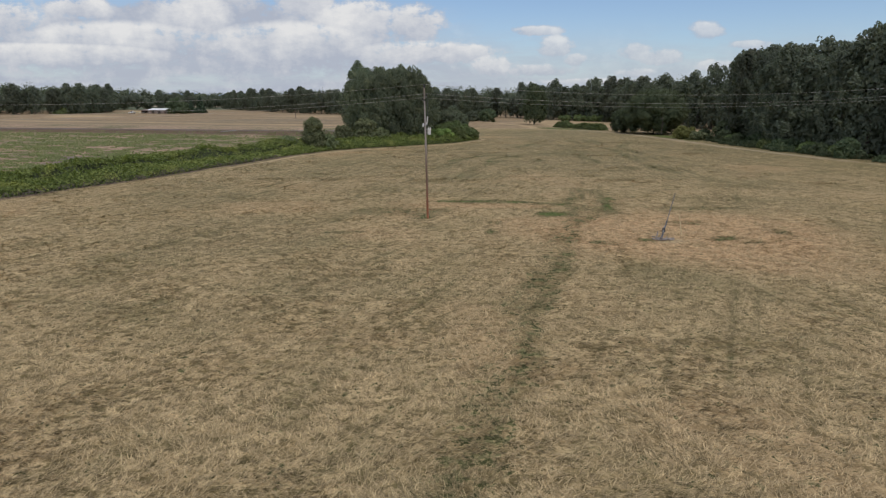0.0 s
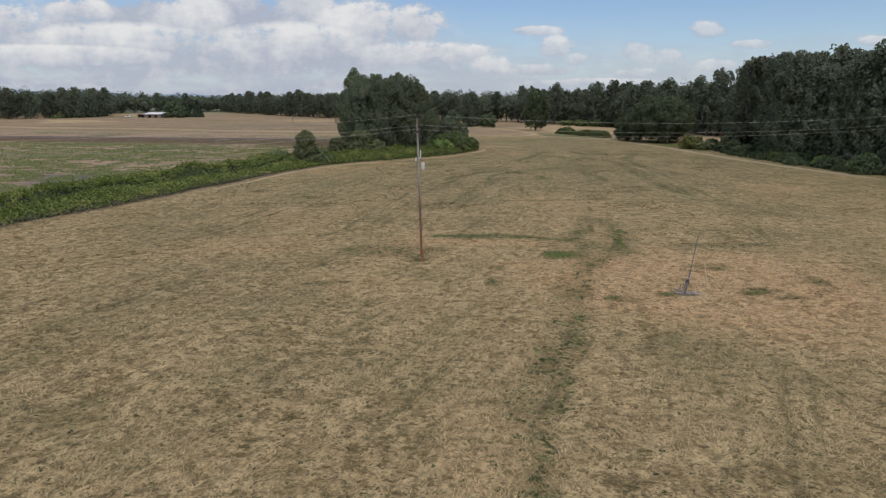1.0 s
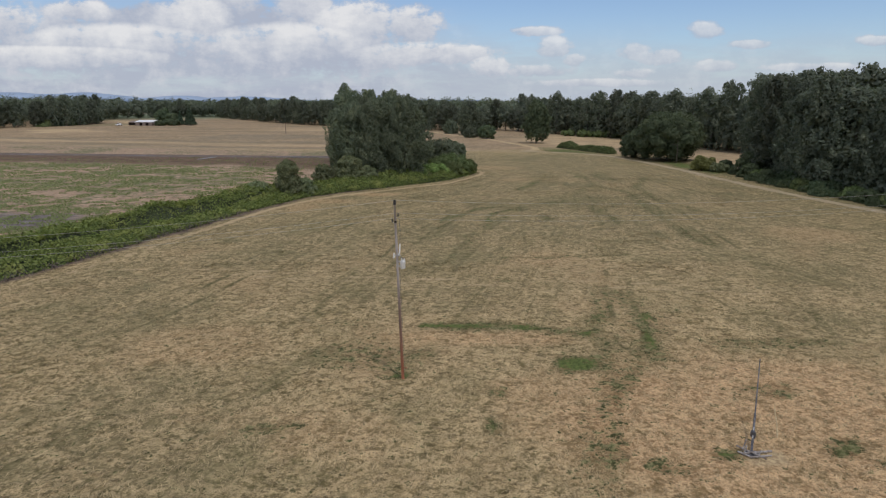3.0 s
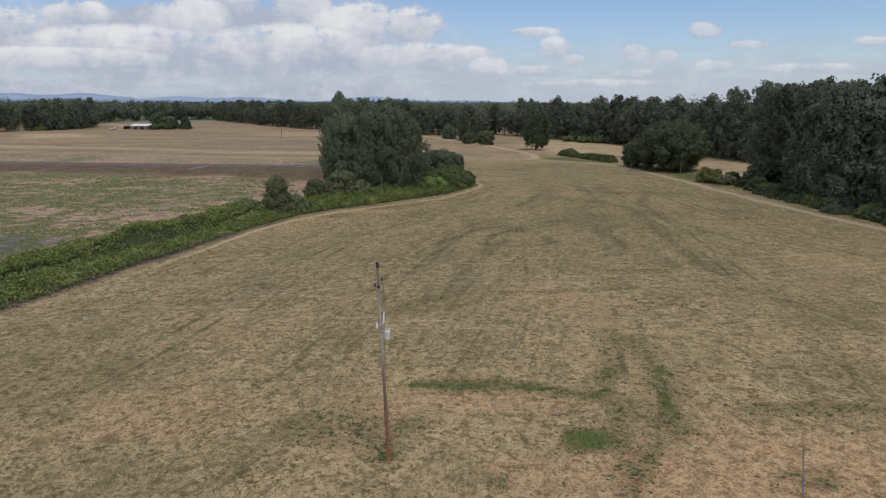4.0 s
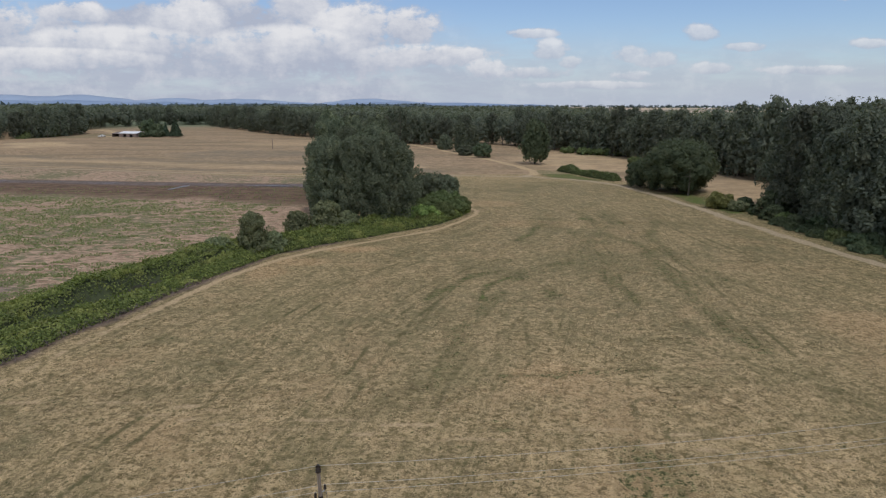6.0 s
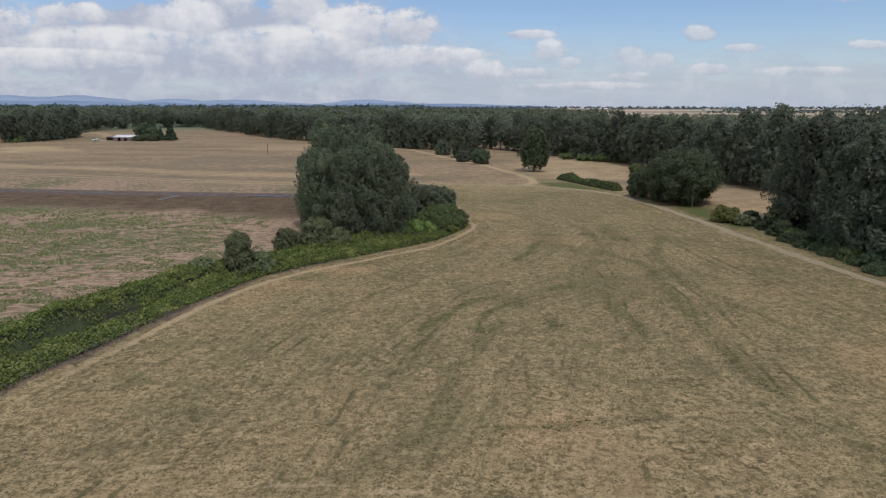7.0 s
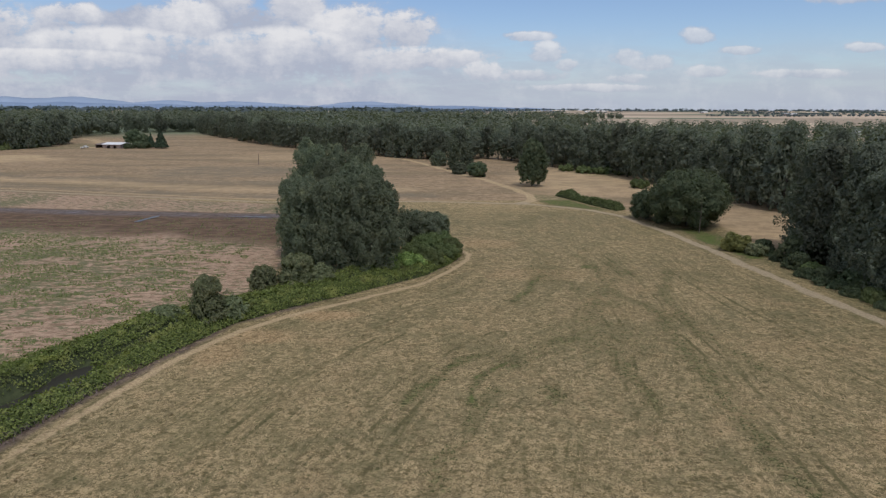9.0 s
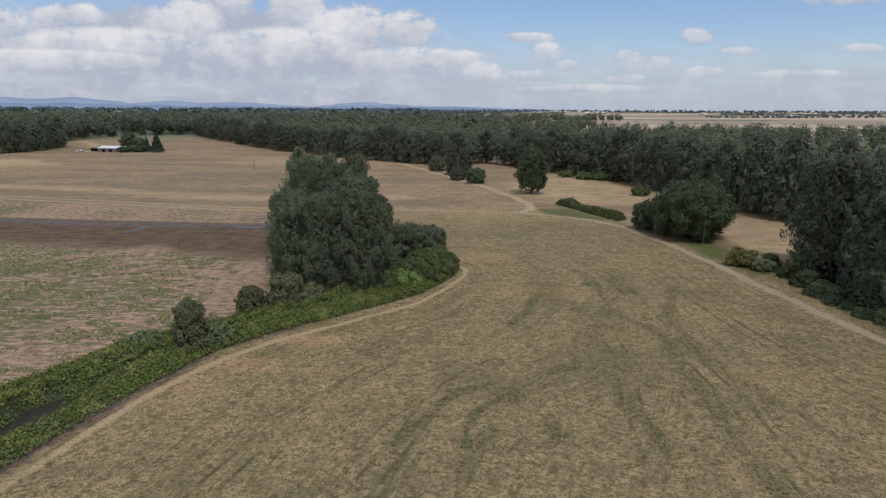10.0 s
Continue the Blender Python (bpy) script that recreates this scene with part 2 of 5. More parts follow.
    regrow = k.mix(k.ramp(blade, 0.35, 0.65), rgb(0.060, 0.085, 0.024), rgb(0.150, 0.182, 0.056))
    weak = k.mix(k.ramp(k.math("MULTIPLY_ADD", grain, 0.5, k.math("MULTIPLY", blade, 0.5)), 0.56, 0.44), rgb(0.060, 0.064, 0.024), rgb(0.240, 0.222, 0.104))
    regrow = k.mix(k.ramp(k.attr("green"), 0.55, 0.9), weak, regrow)
    green = k.ramp(k.math("MULTIPLY_ADD", k.math("SUBTRACT", k.math("MULTIPLY_ADD", tuft, 0.6, k.math("MULTIPLY", blade, 0.4)), 0.5), 6.5, k.attr("green")), 0.34, 0.66)
    grass = k.mix(green, grass, regrow)
    # tan pasture
    tan = k.mix(k.ramp(k.noise(k.vmath("MULTIPLY", pos, (0.8, 1.0, 1.0)), 0.55, 6.0, 0.78), 0.38, 0.62), rgb(0.265, 0.190, 0.112), rgb(0.470, 0.340, 0.215))
    tan = k.mix(k.math("MULTIPLY", k.ramp(k.noise(k.vmath("MULTIPLY", pos, (0.22, 1.0, 1.0)), 0.05, 5.0, 0.6, 0.5), 0.46, 0.64), 0.6), tan, rgb(0.190, 0.160, 0.098))
    tan = k.mix(k.math("MULTIPLY", k.ramp(k.noise(k.vmath("MULTIPLY", pos, (0.15, 1.0, 1.0)), 0.11, 4.0, 0.6, 0.5), 0.53, 0.68), 0.45), tan, rgb(0.410, 0.300, 0.180))
    tan = k.mix(k.math("MULTIPLY", k.ramp(k.math("MULTIPLY_ADD", tuft, 0.5, k.math("MULTIPLY", k.noise(pos, 0.6, 5.0, 0.7), 0.5)), 0.50, 0.62), 0.6), tan, rgb(0.165, 0.128, 0.072))
    bands = k.noise(k.vmath("MULTIPLY", k.vmath("ADD", pos, k.vmath("MULTIPLY", warp, (0.0, 0.8, 0.0))), (0.45, 1.0, 1.0)), 0.07, 7.0, 0.72, 1.0)
    tan = k.mix(k.math("MULTIPLY", k.ramp(bands, 0.50, 0.64), 0.50), tan, rgb(0.200, 0.155, 0.105))
    tan = k.mix(k.math("MULTIPLY", k.ramp(bands, 0.46, 0.34), 0.35), tan, rgb(0.450, 0.325, 0.190))
    rough_ = k.ramp(k.noise(k.vmath("MULTIPLY", pos, (0.55, 1.0, 1.0)), 0.22, 6.0, 0.8), 0.44, 0.58)
    tan = k.mix(k.math("MULTIPLY", rough_, 0.42), tan, rgb(0.190, 0.146, 0.088))
    tan = k.mix(k.math("MULTIPLY", k.attr("dull"), k.math("MULTIPLY_ADD", rough_, 0.5, 0.4)), tan, rgb(0.195, 0.172, 0.122))
    tan = k.mix(k.math("MULTIPLY", k.attr("gold"), k.math("MULTIPLY_ADD", rough_, -0.4, 0.85)), tan, rgb(0.560, 0.415, 0.245))
    tan = k.mix(k.math("MULTIPLY", k.attr("green"), k.ramp(tuft, 0.40, 0.60)), tan, rgb(0.120, 0.145, 0.055))
    col = k.mix(k.attr("tan"), grass, tan)
    # crop field: pale soil with broken green rows, wet strip
    lines = k.vmath("MULTIPLY", k.vmath("ADD", pos, k.vmath("MULTIPLY", warp, (0.6, 0.25, 0.0))), (0.50, 1.0, 1.0))
    soil = k.mix(k.ramp(k.noise(lines, 1.1, 5.0, 0.75), 0.40, 0.60), rgb(0.262, 0.176, 0.116), rgb(0.490, 0.350, 0.248))
    plants = k.math("MULTIPLY_ADD", k.math("SUBTRACT", k.noise(pos, 0.045, 3.0), 0.5), 0.45, k.noise(lines, 1.0, 5.0, 0.78))
    crop = k.mix(k.math("MULTIPLY", k.ramp(plants, 0.48, 0.57), 0.85), soil, rgb(0.125, 0.142, 0.066))
    damp = k.mix(k.ramp(k.noise(lines, 0.5, 3.0), 0.35, 0.65), rgb(0.112, 0.076, 0.050), rgb(0.180, 0.120, 0.078))
    crop = k.mix(k.attr("damp"), crop, damp)
    slate = k.mix(k.ramp(k.noise(lines, 0.8, 4.0, 0.7), 0.40, 0.66), rgb(0.105, 0.090, 0.090), rgb(0.230, 0.212, 0.220))
    crop = k.mix(k.attr("slate"), crop, slate)
    col = k.mix(k.attr("crop"), col, crop)
    # bare tracks
    earth = k.mix(k.ramp(blade, 0.38, 0.62), rgb(0.340, 0.245, 0.145), rgb(0.560, 0.435, 0.255))
    gravel = k.mix(k.ramp(blade, 0.36, 0.64), rgb(0.270, 0.215, 0.140), rgb(0.500, 0.408, 0.275))
    earth = k.mix(k.attr("road"), earth, gravel)
    col = k.mix(k.ramp(k.math("MULTIPLY_ADD", k.math("SUBTRACT", tuft, 0.5), 0.8, k.attr("track")), 0.2, 0.7), col, earth)
    # far fields in large plots
    cells = k.n("ShaderNodeTexVoronoi", {"distance": "CHEBYCHEV"}, Vector=k.vmath("MULTIPLY", pos, (0.55, 1.0, 1.0)), Scale=0.0030, Randomness=0.85)
    tone = k.n("ShaderNodeSeparateColor", None, Color=cells.outputs["Color"]).outputs[0]
    plots = k.mix(k.ramp(tone, 0.30, 0.62), rgb(0.360, 0.292, 0.215), rgb(0.560, 0.450, 0.330))
    plots = k.mix(k.ramp(tone, 0.78, 0.82), plots, rgb(0.160, 0.190, 0.120))
    col = k.mix(k.attr("far"), col, plots)
    # bare purple-brown soil by the hedge, darkened for the hedge's shade as well
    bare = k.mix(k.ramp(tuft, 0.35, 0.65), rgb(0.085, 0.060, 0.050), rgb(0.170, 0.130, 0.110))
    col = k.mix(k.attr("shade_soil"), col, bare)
    if blades:
        island = k.n("ShaderNodeNewGeometry").outputs["Random Per Island"]
        straw = k.math("MULTIPLY", k.math("SUBTRACT", 1.0, k.ramp(k.attr("green"), 0.2, 0.6)), 0.50)
        col = k.mix(straw, col, rgb(0.520, 0.395, 0.215))
        col = k.n("ShaderNodeHueSaturation", None, Hue=0.5, Saturation=0.95, Fac=1.0, Color=col,
                  Value=k.math("MULTIPLY_ADD", island, 0.85, 0.48)).outputs[0]
    p = k.n("ShaderNodeBsdfPrincipled", None, Base_Color=col, Roughness=0.9)
    k.put(p, "Specular IOR Level", 0.12)
    if not blades:
        relief = k.math("MULTIPLY_ADD", blade, 0.35, tuft)
        k.put(p, "Normal", bump(k, relief, 0.85, 0.25))
    finish(k, p.outputs[0])
    return m


LAND = land("open_ground")
BLADES = land("mown_grass", True)
LEAF_POPLAR = foliage("poplar_leaves", (0.094, 0.122, 0.080), (0.206, 0.234, 0.164), (0.280, 0.302, 0.188), 0.3)
LEAF_WOOD = foliage("woodland_leaves", (0.086, 0.108, 0.082), (0.172, 0.190, 0.148), (0.226, 0.234, 0.164), 0.3)
LEAF_MAPLE = foliage("maple_leaves", (0.072, 0.104, 0.060), (0.143, 0.175, 0.102), (0.171, 0.194, 0.105), 0.3)
LEAF_CONIFER = foliage("conifer_needles", (0.041, 0.069, 0.045), (0.092, 0.128, 0.080), (0.099, 0.130, 0.076), 0.15)
LEAF_SHRUB = foliage("shrub_leaves", (0.118, 0.146, 0.078), (0.275, 0.292, 0.172), (0.325, 0.330, 0.180), 0.3)
LEAF_BRAMBLE = foliage("bramble_leaves", (0.096, 0.142, 0.046), (0.350, 0.440, 0.142), (0.500, 0.540, 0.186), 0.3, 0.36)
LEAF_THICKET = foliage("thicket_leaves", (0.085, 0.112, 0.045), (0.185, 0.225, 0.100), (0.225, 0.250, 0.110), 0.3)
# hedge interior: its shade is put into this very dark green
UNDERGROWTH_SHADE = surface("undergrowth_painted_shade", (0.035, 0.048, 0.018), (0.060, 0.078, 0.030), 1.6, 0.95, relief=0.08, c3=(0.070, 0.058, 0.036))
LEAF_SLIM = foliage("grey_green_leaves", (0.095, 0.120, 0.085), (0.200, 0.225, 0.160), (0.220, 0.240, 0.165), 0.3)
LEAF_YELLOW = foliage("yellowing_leaves", (0.120, 0.130, 0.045), (0.260, 0.255, 0.098), (0.320, 0.285, 0.105), 0.3)
BARK = surface("grey_bark", (0.085, 0.070, 0.055), (0.150, 0.130, 0.110), 2.0, 0.9, relief=0.04, stretch=(1, 1, 0.2))
POLE_WOOD = surface("weathered_pole_wood", (0.150, 0.100, 0.078), (0.235, 0.180, 0.155), 1.4, 0.85, relief=0.012, stretch=(3, 3, 0.25), c3=(0.095, 0.058, 0.042))
POLE_FOOT = surface("rusty_red_pole_foot", (0.230, 0.085, 0.045), (0.300, 0.125, 0.070), 3.0, 0.85, relief=0.01, stretch=(2, 2, 0.4))
POLE_STAINED, _k = material("pole_wood_with_rust_red_foot")
_pos = _k.n("ShaderNodeTexCoord").outputs["Object"]
_grain = _k.noise(_k.vmath("MULTIPLY", _pos, (6.0, 6.0, 0.5)), 2.0, 4.0, 0.6)
_high = _k.math("MULTIPLY_ADD", _grain, 1.6, _k.n("ShaderNodeSeparateXYZ", None, Vector=_pos).outputs[2])
_col = _k.mix(_k.ramp(_high, 1.2, 4.6), rgb(0.300, 0.110, 0.058), rgb(0.190, 0.125, 0.100))
_col = _k.mix(_k.ramp(_high, 4.6, 8.0), _col, rgb(0.430, 0.390, 0.380))
_col = _k.mix(_k.math("MULTIPLY", _k.ramp(_grain, 0.5, 0.7), 0.55), _col, rgb(0.090, 0.055, 0.042))
_p = _k.n("ShaderNodeBsdfPrincipled", None, Base_Color=_col, Roughness=0.85)
_k.put(_p, "Normal", bump(_k, _grain, 0.6, 0.012))
finish(_k, _p.outputs[0])
RUSTY = surface("rusty_grey_pipe", (0.200, 0.165, 0.145), (0.420, 0.400, 0.390), 5.0, 0.7, 0.2, 0.004, c3=(0.150, 0.085, 0.055))
GALVANISED = surface("galvanised_steel", (0.40, 0.41, 0.43), (0.56, 0.57, 0.58), 6.0, 0.5, 0.5, 0.003)
TANK = surface("pale_grey_enamel", (0.74, 0.74, 0.74), (0.84, 0.84, 0.83), 5.0, 0.45, 0.0, 0.002)
PORCELAIN = surface("dark_insulator", (0.020, 0.016, 0.015), (0.045, 0.034, 0.030), 8.0, 0.3, 0.0, 0.001)
WIRE = surface("aluminium_wire", (0.42, 0.41, 0.38), (0.55, 0.53, 0.48), 1.0, 0.5, 0.6, 0.001)
DARK_STEEL = surface("dark_painted_steel", (0.090, 0.088, 0.098), (0.165, 0.162, 0.176), 5.0, 0.5, 0.4, 0.003)
STICK = surface("straw_stake", (0.60, 0.48, 0.30), (0.70, 0.58, 0.38), 5.0, 0.8, 0.0, 0.003)
ROOF = surface("white_metal_roof", (0.72, 0.73, 0.74), (0.82, 0.82, 0.82), 0.4, 0.45, 0.0, 0.01, stretch=(6, 1, 1))
BARN_WALL = surface("brown_barn_boards", (0.170, 0.130, 0.115), (0.230, 0.180, 0.160), 0.6, 0.85, 0.0, 0.02, stretch=(5, 5, 0.4))
OPENING = surface("dark_doorway", (0.020, 0.018, 0.017), (0.035, 0.030, 0.028), 1.0, 0.9)
WHITE_PAINT = surface("white_paint", (0.74, 0.74, 0.73), (0.82, 0.82, 0.81), 1.0, 0.5)
RUBBER = surface("tyre_rubber", (0.02, 0.02, 0.02), (0.035, 0.035, 0.035), 8.0, 0.8)
LEAF_CROP = foliage("crop_leaves", (0.140, 0.158, 0.070), (0.240, 0.252, 0.122), (0.262, 0.268, 0.128), 0.3)
DRY_STEMS = surface("dead_bramble_stems", (0.110, 0.085, 0.080), (0.200, 0.165, 0.150), 3.0, 0.9, relief=0.02)
# hill colours with the distance haze mixed in, paler for the farther ridge
HILL_HAZE = surface("haze_blue_hills", (0.190, 0.270, 0.400), (0.225, 0.305, 0.435), 0.004, 1.0, relief=0.0)
HILL_FAR_HAZE = surface("pale_haze_blue_hills", (0.270, 0.350, 0.480), (0.300, 0.385, 0.520), 0.004, 1.0, relief=0.0)
# leaves shifted to blue: the haze of distance is put into their colour
FAR_LEAF_HAZE = foliage("distant_woods", (0.105, 0.140, 0.165), (0.150, 0.188, 0.210), (0.160, 0.192, 0.210), 0.2)
WATER, _k = material("ditch_water")
_p = _k.n("ShaderNodeBsdfPrincipled", None, Base_Color=rgb(0.040, 0.038, 0.034), Roughness=0.30)
_k.put(_p, "Normal", bump(_k, _k.noise(_k.n("ShaderNodeTexCoord").outputs["Object"], 3.0, 2.0), 0.15, 0.02))
finish(_k, _p.outputs[0])


# ---- mesh helpers ----
def mesh_object(name, me, mat, parent=None, label=""):
    ob = new(name, me)
    if mat and not me.materials:
        me.materials.append(mat)
    if parent:
        ob.parent = parent
    if label:
        tagged(ob, label)
    return ob


def part(name, bm, mat, parent=None, label="", smooth=False):
    me = bpy.data.meshes.new(name)
    bm.to_mesh(me)
    bm.free()
    if smooth:
        me.shade_smooth()
    return mesh_object(name, me, mat, parent, label)


def thing(name, at, label, category, group="", turn=0.0, kind=""):
    ob = new(name)
    ob.matrix_basis = pose(*at, 0, 0, turn)
    return tagged(ob, label, category, group, kind)


def quick_mesh(name, verts, faces):
    """A mesh from numpy rows of corners; all faces have the same number of corners."""
    me = bpy.data.meshes.new(name)
    n, k = faces.shape
    me.vertices.add(len(verts))
    me.vertices.foreach_set("co", np.ascontiguousarray(verts, dtype=np.float32).ravel())
    me.loops.add(n * k)
    me.loops.foreach_set("vertex_index", np.ascontiguousarray(faces, dtype=np.int32).ravel())
    me.polygons.add(n)
    me.polygons.foreach_set("loop_start", np.arange(0, n * k, k, dtype=np.int32))
    me.update(calc_edges=True)
    return me


def box(bm, centre, size, turn=None):
    m = Matrix.Translation(centre) @ (turn or Matrix()) @ Matrix.Diagonal((*size, 1))
    return bmesh.ops.create_cube(bm, size=1.0, matrix=m)["verts"]


def tube(bm, points, radii, sides=8, caps=True):
    """A tube through points with a radius at each."""
    rings = []
    pts = [Vector(p) for p in points]
    for i, p in enumerate(pts):
        d = (pts[min(i + 1, len(pts) - 1)] - pts[max(i - 1, 0)]).normalized()
        side = d.cross(Vector((0, 0, 1)) if abs(d.z) < 0.9 else Vector((0, 1, 0))).normalized()
        other = d.cross(side)
        r = radii[i] if isinstance(radii, (list, tuple)) else radii
        rings.append([bm.verts.new(p + (side * math.cos(a) + other * math.sin(a)) * r)
                      for a in (2 * math.pi * k / sides for k in range(sides))])
    for one, two in zip(rings, rings[1:]):
        for k in range(sides):
            bm.faces.new((one[k], one[(k + 1) % sides], two[(k + 1) % sides], two[k]))
    if caps:
        bm.faces.new(rings[0])
        bm.faces.new(rings[-1][::-1])


def lattice(x, y, scale, seed):
    """Smooth value noise between 0 and 1 on the plan."""
    x, y = np.asarray(x) / scale, np.asarray(y) / scale
    ix, iy = np.floor(x), np.floor(y)
    fx, fy = x - ix, y - iy
    fx, fy = fx * fx * (3 - 2 * fx), fy * fy * (3 - 2 * fy)

    def h(a, b):
        q = np.sin(a * 127.1 + b * 311.7 + seed * 74.7) * 43758.5453
        return q - np.floor(q)
    return (h(ix, iy) * (1 - fx) + h(ix + 1, iy) * fx) * (1 - fy) + (h(ix, iy + 1) * (1 - fx) + h(ix + 1, iy + 1) * fx) * fy


def unit(a):
    return a / np.maximum(np.linalg.norm(a, axis=-1, keepdims=True), 1e-9)


def leaflets(rng, at, out, size, spread=0.24):
    """Leaf tips: one three-cornered spray at each place, facing outwards so that a bough shades as one rounded mass."""
    n = len(at)
    nor = unit(out + rng.normal(0, spread, (n, 3)))
    u1 = unit(np.cross(nor, rng.normal(0, 1, (n, 3))))
    v1 = np.cross(nor, u1)
    s = (size * rng.uniform(0.6, 1.4, n))[:, None]
    j = rng.uniform(0.7, 1.25, (3, n, 1))
    corners = np.stack([at + u1 * s * 1.25 * j[0], at - u1 * s * 0.6 + v1 * s * 0.8 * j[1], at - u1 * s * 0.6 - v1 * s * 0.8 * j[2]], 1)
    return corners.reshape(-1, 3), np.arange(3 * n).reshape(n, 3)


_ball = bmesh.new()
bmesh.ops.create_icosphere(_ball, subdivisions=2, radius=1.0)
BALL_V = np.array([v.co[:] for v in _ball.verts])
BALL_F = np.array([[v.index for v in f.verts] for f in _ball.faces])
_ball.free()
_ball = bmesh.new()
bmesh.ops.create_icosphere(_ball, subdivisions=1, radius=1.0)
BALL1_V = np.array([v.co[:] for v in _ball.verts])
BALL1_F = np.array([[v.index for v in f.verts] for f in _ball.faces])
_ball.free()


def lobed_crown(rng, lobes, count, size, fine=True, inner=0.70):
    """Crown mesh from lobes (x, y, z, rx, rz): a dark ragged body inside each lobe, covered with leaf sprays."""
    lobes = np.array(lobes)
    bv, bf = (BALL_V, BALL_F) if fine else (BALL1_V, BALL1_F)
    vs, fs, base = [], [], 0
    for x, y, z, rx, rz in lobes:
        bump_r = inner * rng.uniform(0.8, 1.08, (len(bv), 1))
        vs.append(bv * bump_r * np.array([rx, rx, rz]) + np.array([x, y, z]))
        tri = np.concatenate([bf, bf[:, 2:3]], 1)
        fs.append(tri + base)
        base += len(bv)
    area = lobes[:, 3] * lobes[:, 4]
    pick = rng.choice(len(lobes), count, p=area / area.sum())
    d = unit(rng.normal(0, 1, (count, 3)) + np.array([0, 0, 0.25]))
    reach = rng.uniform(0.66, 1.10, (count, 1)) + rng.exponential(0.05, (count, 1))
    radii = np.stack([lobes[pick, 3], lobes[pick, 3], lobes[pick, 4]], 1)
    at = lobes[pick, :3] + d * radii * reach
    out = unit(d / radii)
    verts, tips = leaflets(rng, at, unit(out + np.array([0, 0, 0.25])), size)
    body_v, body_f = np.concatenate(vs), np.concatenate(fs)[:, :3]
    return quick_mesh("crown", np.concatenate([body_v, verts]), np.concatenate([body_f, tips + len(body_v)]))


def plume_crown(rng, lobes, h, r, low, count, size, shoots):
    """Upright crown: steep shoots ending at a ragged envelope, each clothed in leaf sprays, round a dark inner body."""
    lobes = np.array(lobes)
    a = rng.uniform(0, 2 * np.pi, shoots)
    crest = rng.uniform(0, 1, shoots) < 0.31
    q = np.sqrt(rng.uniform(0, 1, shoots))
    f = np.where(crest, 0.83 + 0.17 * (1 - q ** 1.7), rng.uniform(0, 1, shoots) ** 0.9 * 0.84)
    tip_z = h * (low + (1.0 - low) * f)
    wide = r * (0.80 + 0.28 * np.sin(np.pi * np.clip(f * 1.15 + 0.05, 0, 1))) * (1 - 0.24 * (np.clip(f - 0.40, 0, 1) / 0.44) ** 1.9)
    wide = wide * (1 + 0.13 * np.sin(a * 3 + rng.uniform(0, 6)) + 0.08 * np.sin(a * 5 + f * 9))
    bough = lattice(a * r + 40.0, tip_z * 0.55, 0.34 * r, int(h * 97) % 89) * 0.7 + lattice(a * r + 9.0, tip_z * 0.5, 0.16 * r, int(r * 71) % 83) * 0.3
    rad = np.where(crest, r * 0.74 * q, wide * (0.70 + 0.50 * bough) * rng.uniform(0.74, 1.08, shoots))
    peaks = lattice(np.cos(a) * rad + 30, np.sin(a) * rad + 30, 0.36 * r, int(h * 53) % 71) - 0.5
    tip_z = np.where(crest, tip_z * (1 + (0.15 if shoots >= 150 else 0.08) * peaks), tip_z)
    tip = np.stack([np.cos(a) * rad, np.sin(a) * rad, tip_z], 1)
    el = np.radians(np.where(crest, rng.uniform(72, 88, shoots), rng.uniform(36, 70, shoots) + 14 * f))
    ln = h * rng.uniform(0.09, 0.17, shoots)
    way_ = np.stack([np.cos(a) * np.cos(el), np.sin(a) * np.cos(el), np.sin(el)], 1)
    # each shoot is a spindle of foliage: fat in the middle, pointed at the tip
    fat = r * rng.uniform(0.11, 0.19, shoots) * (1 if shoots >= 150 else 1.5)
    pick = rng.choice(shoots, count, p=ln * fat / (ln * fat).sum())
    s = rng.uniform(0, 1, count) ** 0.80
    side1 = unit(np.cross(way_, np.array([0.3, 0.2, 1.0])))
    side2 = np.cross(way_, side1)
    turn_ = rng.uniform(0, 2 * np.pi, count)
    round_ = side1[pick] * np.cos(turn_)[:, None] + side2[pick] * np.sin(turn_)[:, None]
    profile = np.sqrt(np.maximum(4 * s * (1 - s), 0.0)) * (1.15 - 0.50 * s) + 0.04
    at = tip[pick] - way_[pick] * (ln[pick] * (1 - s))[:, None] + round_ * (fat[pick] * profile * rng.uniform(0.72, 1.12, count))[:, None]
    at[:, 2] = np.maximum(at[:, 2], 0.15)
    radial = np.stack([np.cos(a[pick]), np.sin(a[pick]), 0 * s], 1)
    out = unit(round_ * 0.95 + radial * 0.15 + np.array([0, 0, 0.45]) + way_[pick] * (s ** 2 * 0.6)[:, None])
    qv, qf = leaflets(rng, at, out, size)
    inner = count // 5
    ff = rng.uniform(0, 1, inner)
    core = r * 0.74 * np.sqrt(np.maximum(1 - (np.clip(ff - 0.40, 0, 1) / 0.58) ** 2.4, 0.01)) * np.sqrt(rng.uniform(0.05, 1, inner))
    b = rng.uniform(0, 2 * np.pi, inner)
    deep_at = np.stack([np.cos(b) * core, np.sin(b) * core, np.maximum(h * (low + (0.93 - low) * ff), 0.3)], 1)
    iv, if_ = leaflets(rng, deep_at, np.stack([np.cos(b), np.sin(b), 0.1 + 0 * b], 1), size * 2.0, 0.6)
    return quick_mesh("crown", np.concatenate([qv, iv]), np.concatenate([qf, if_ + len(qv)]))


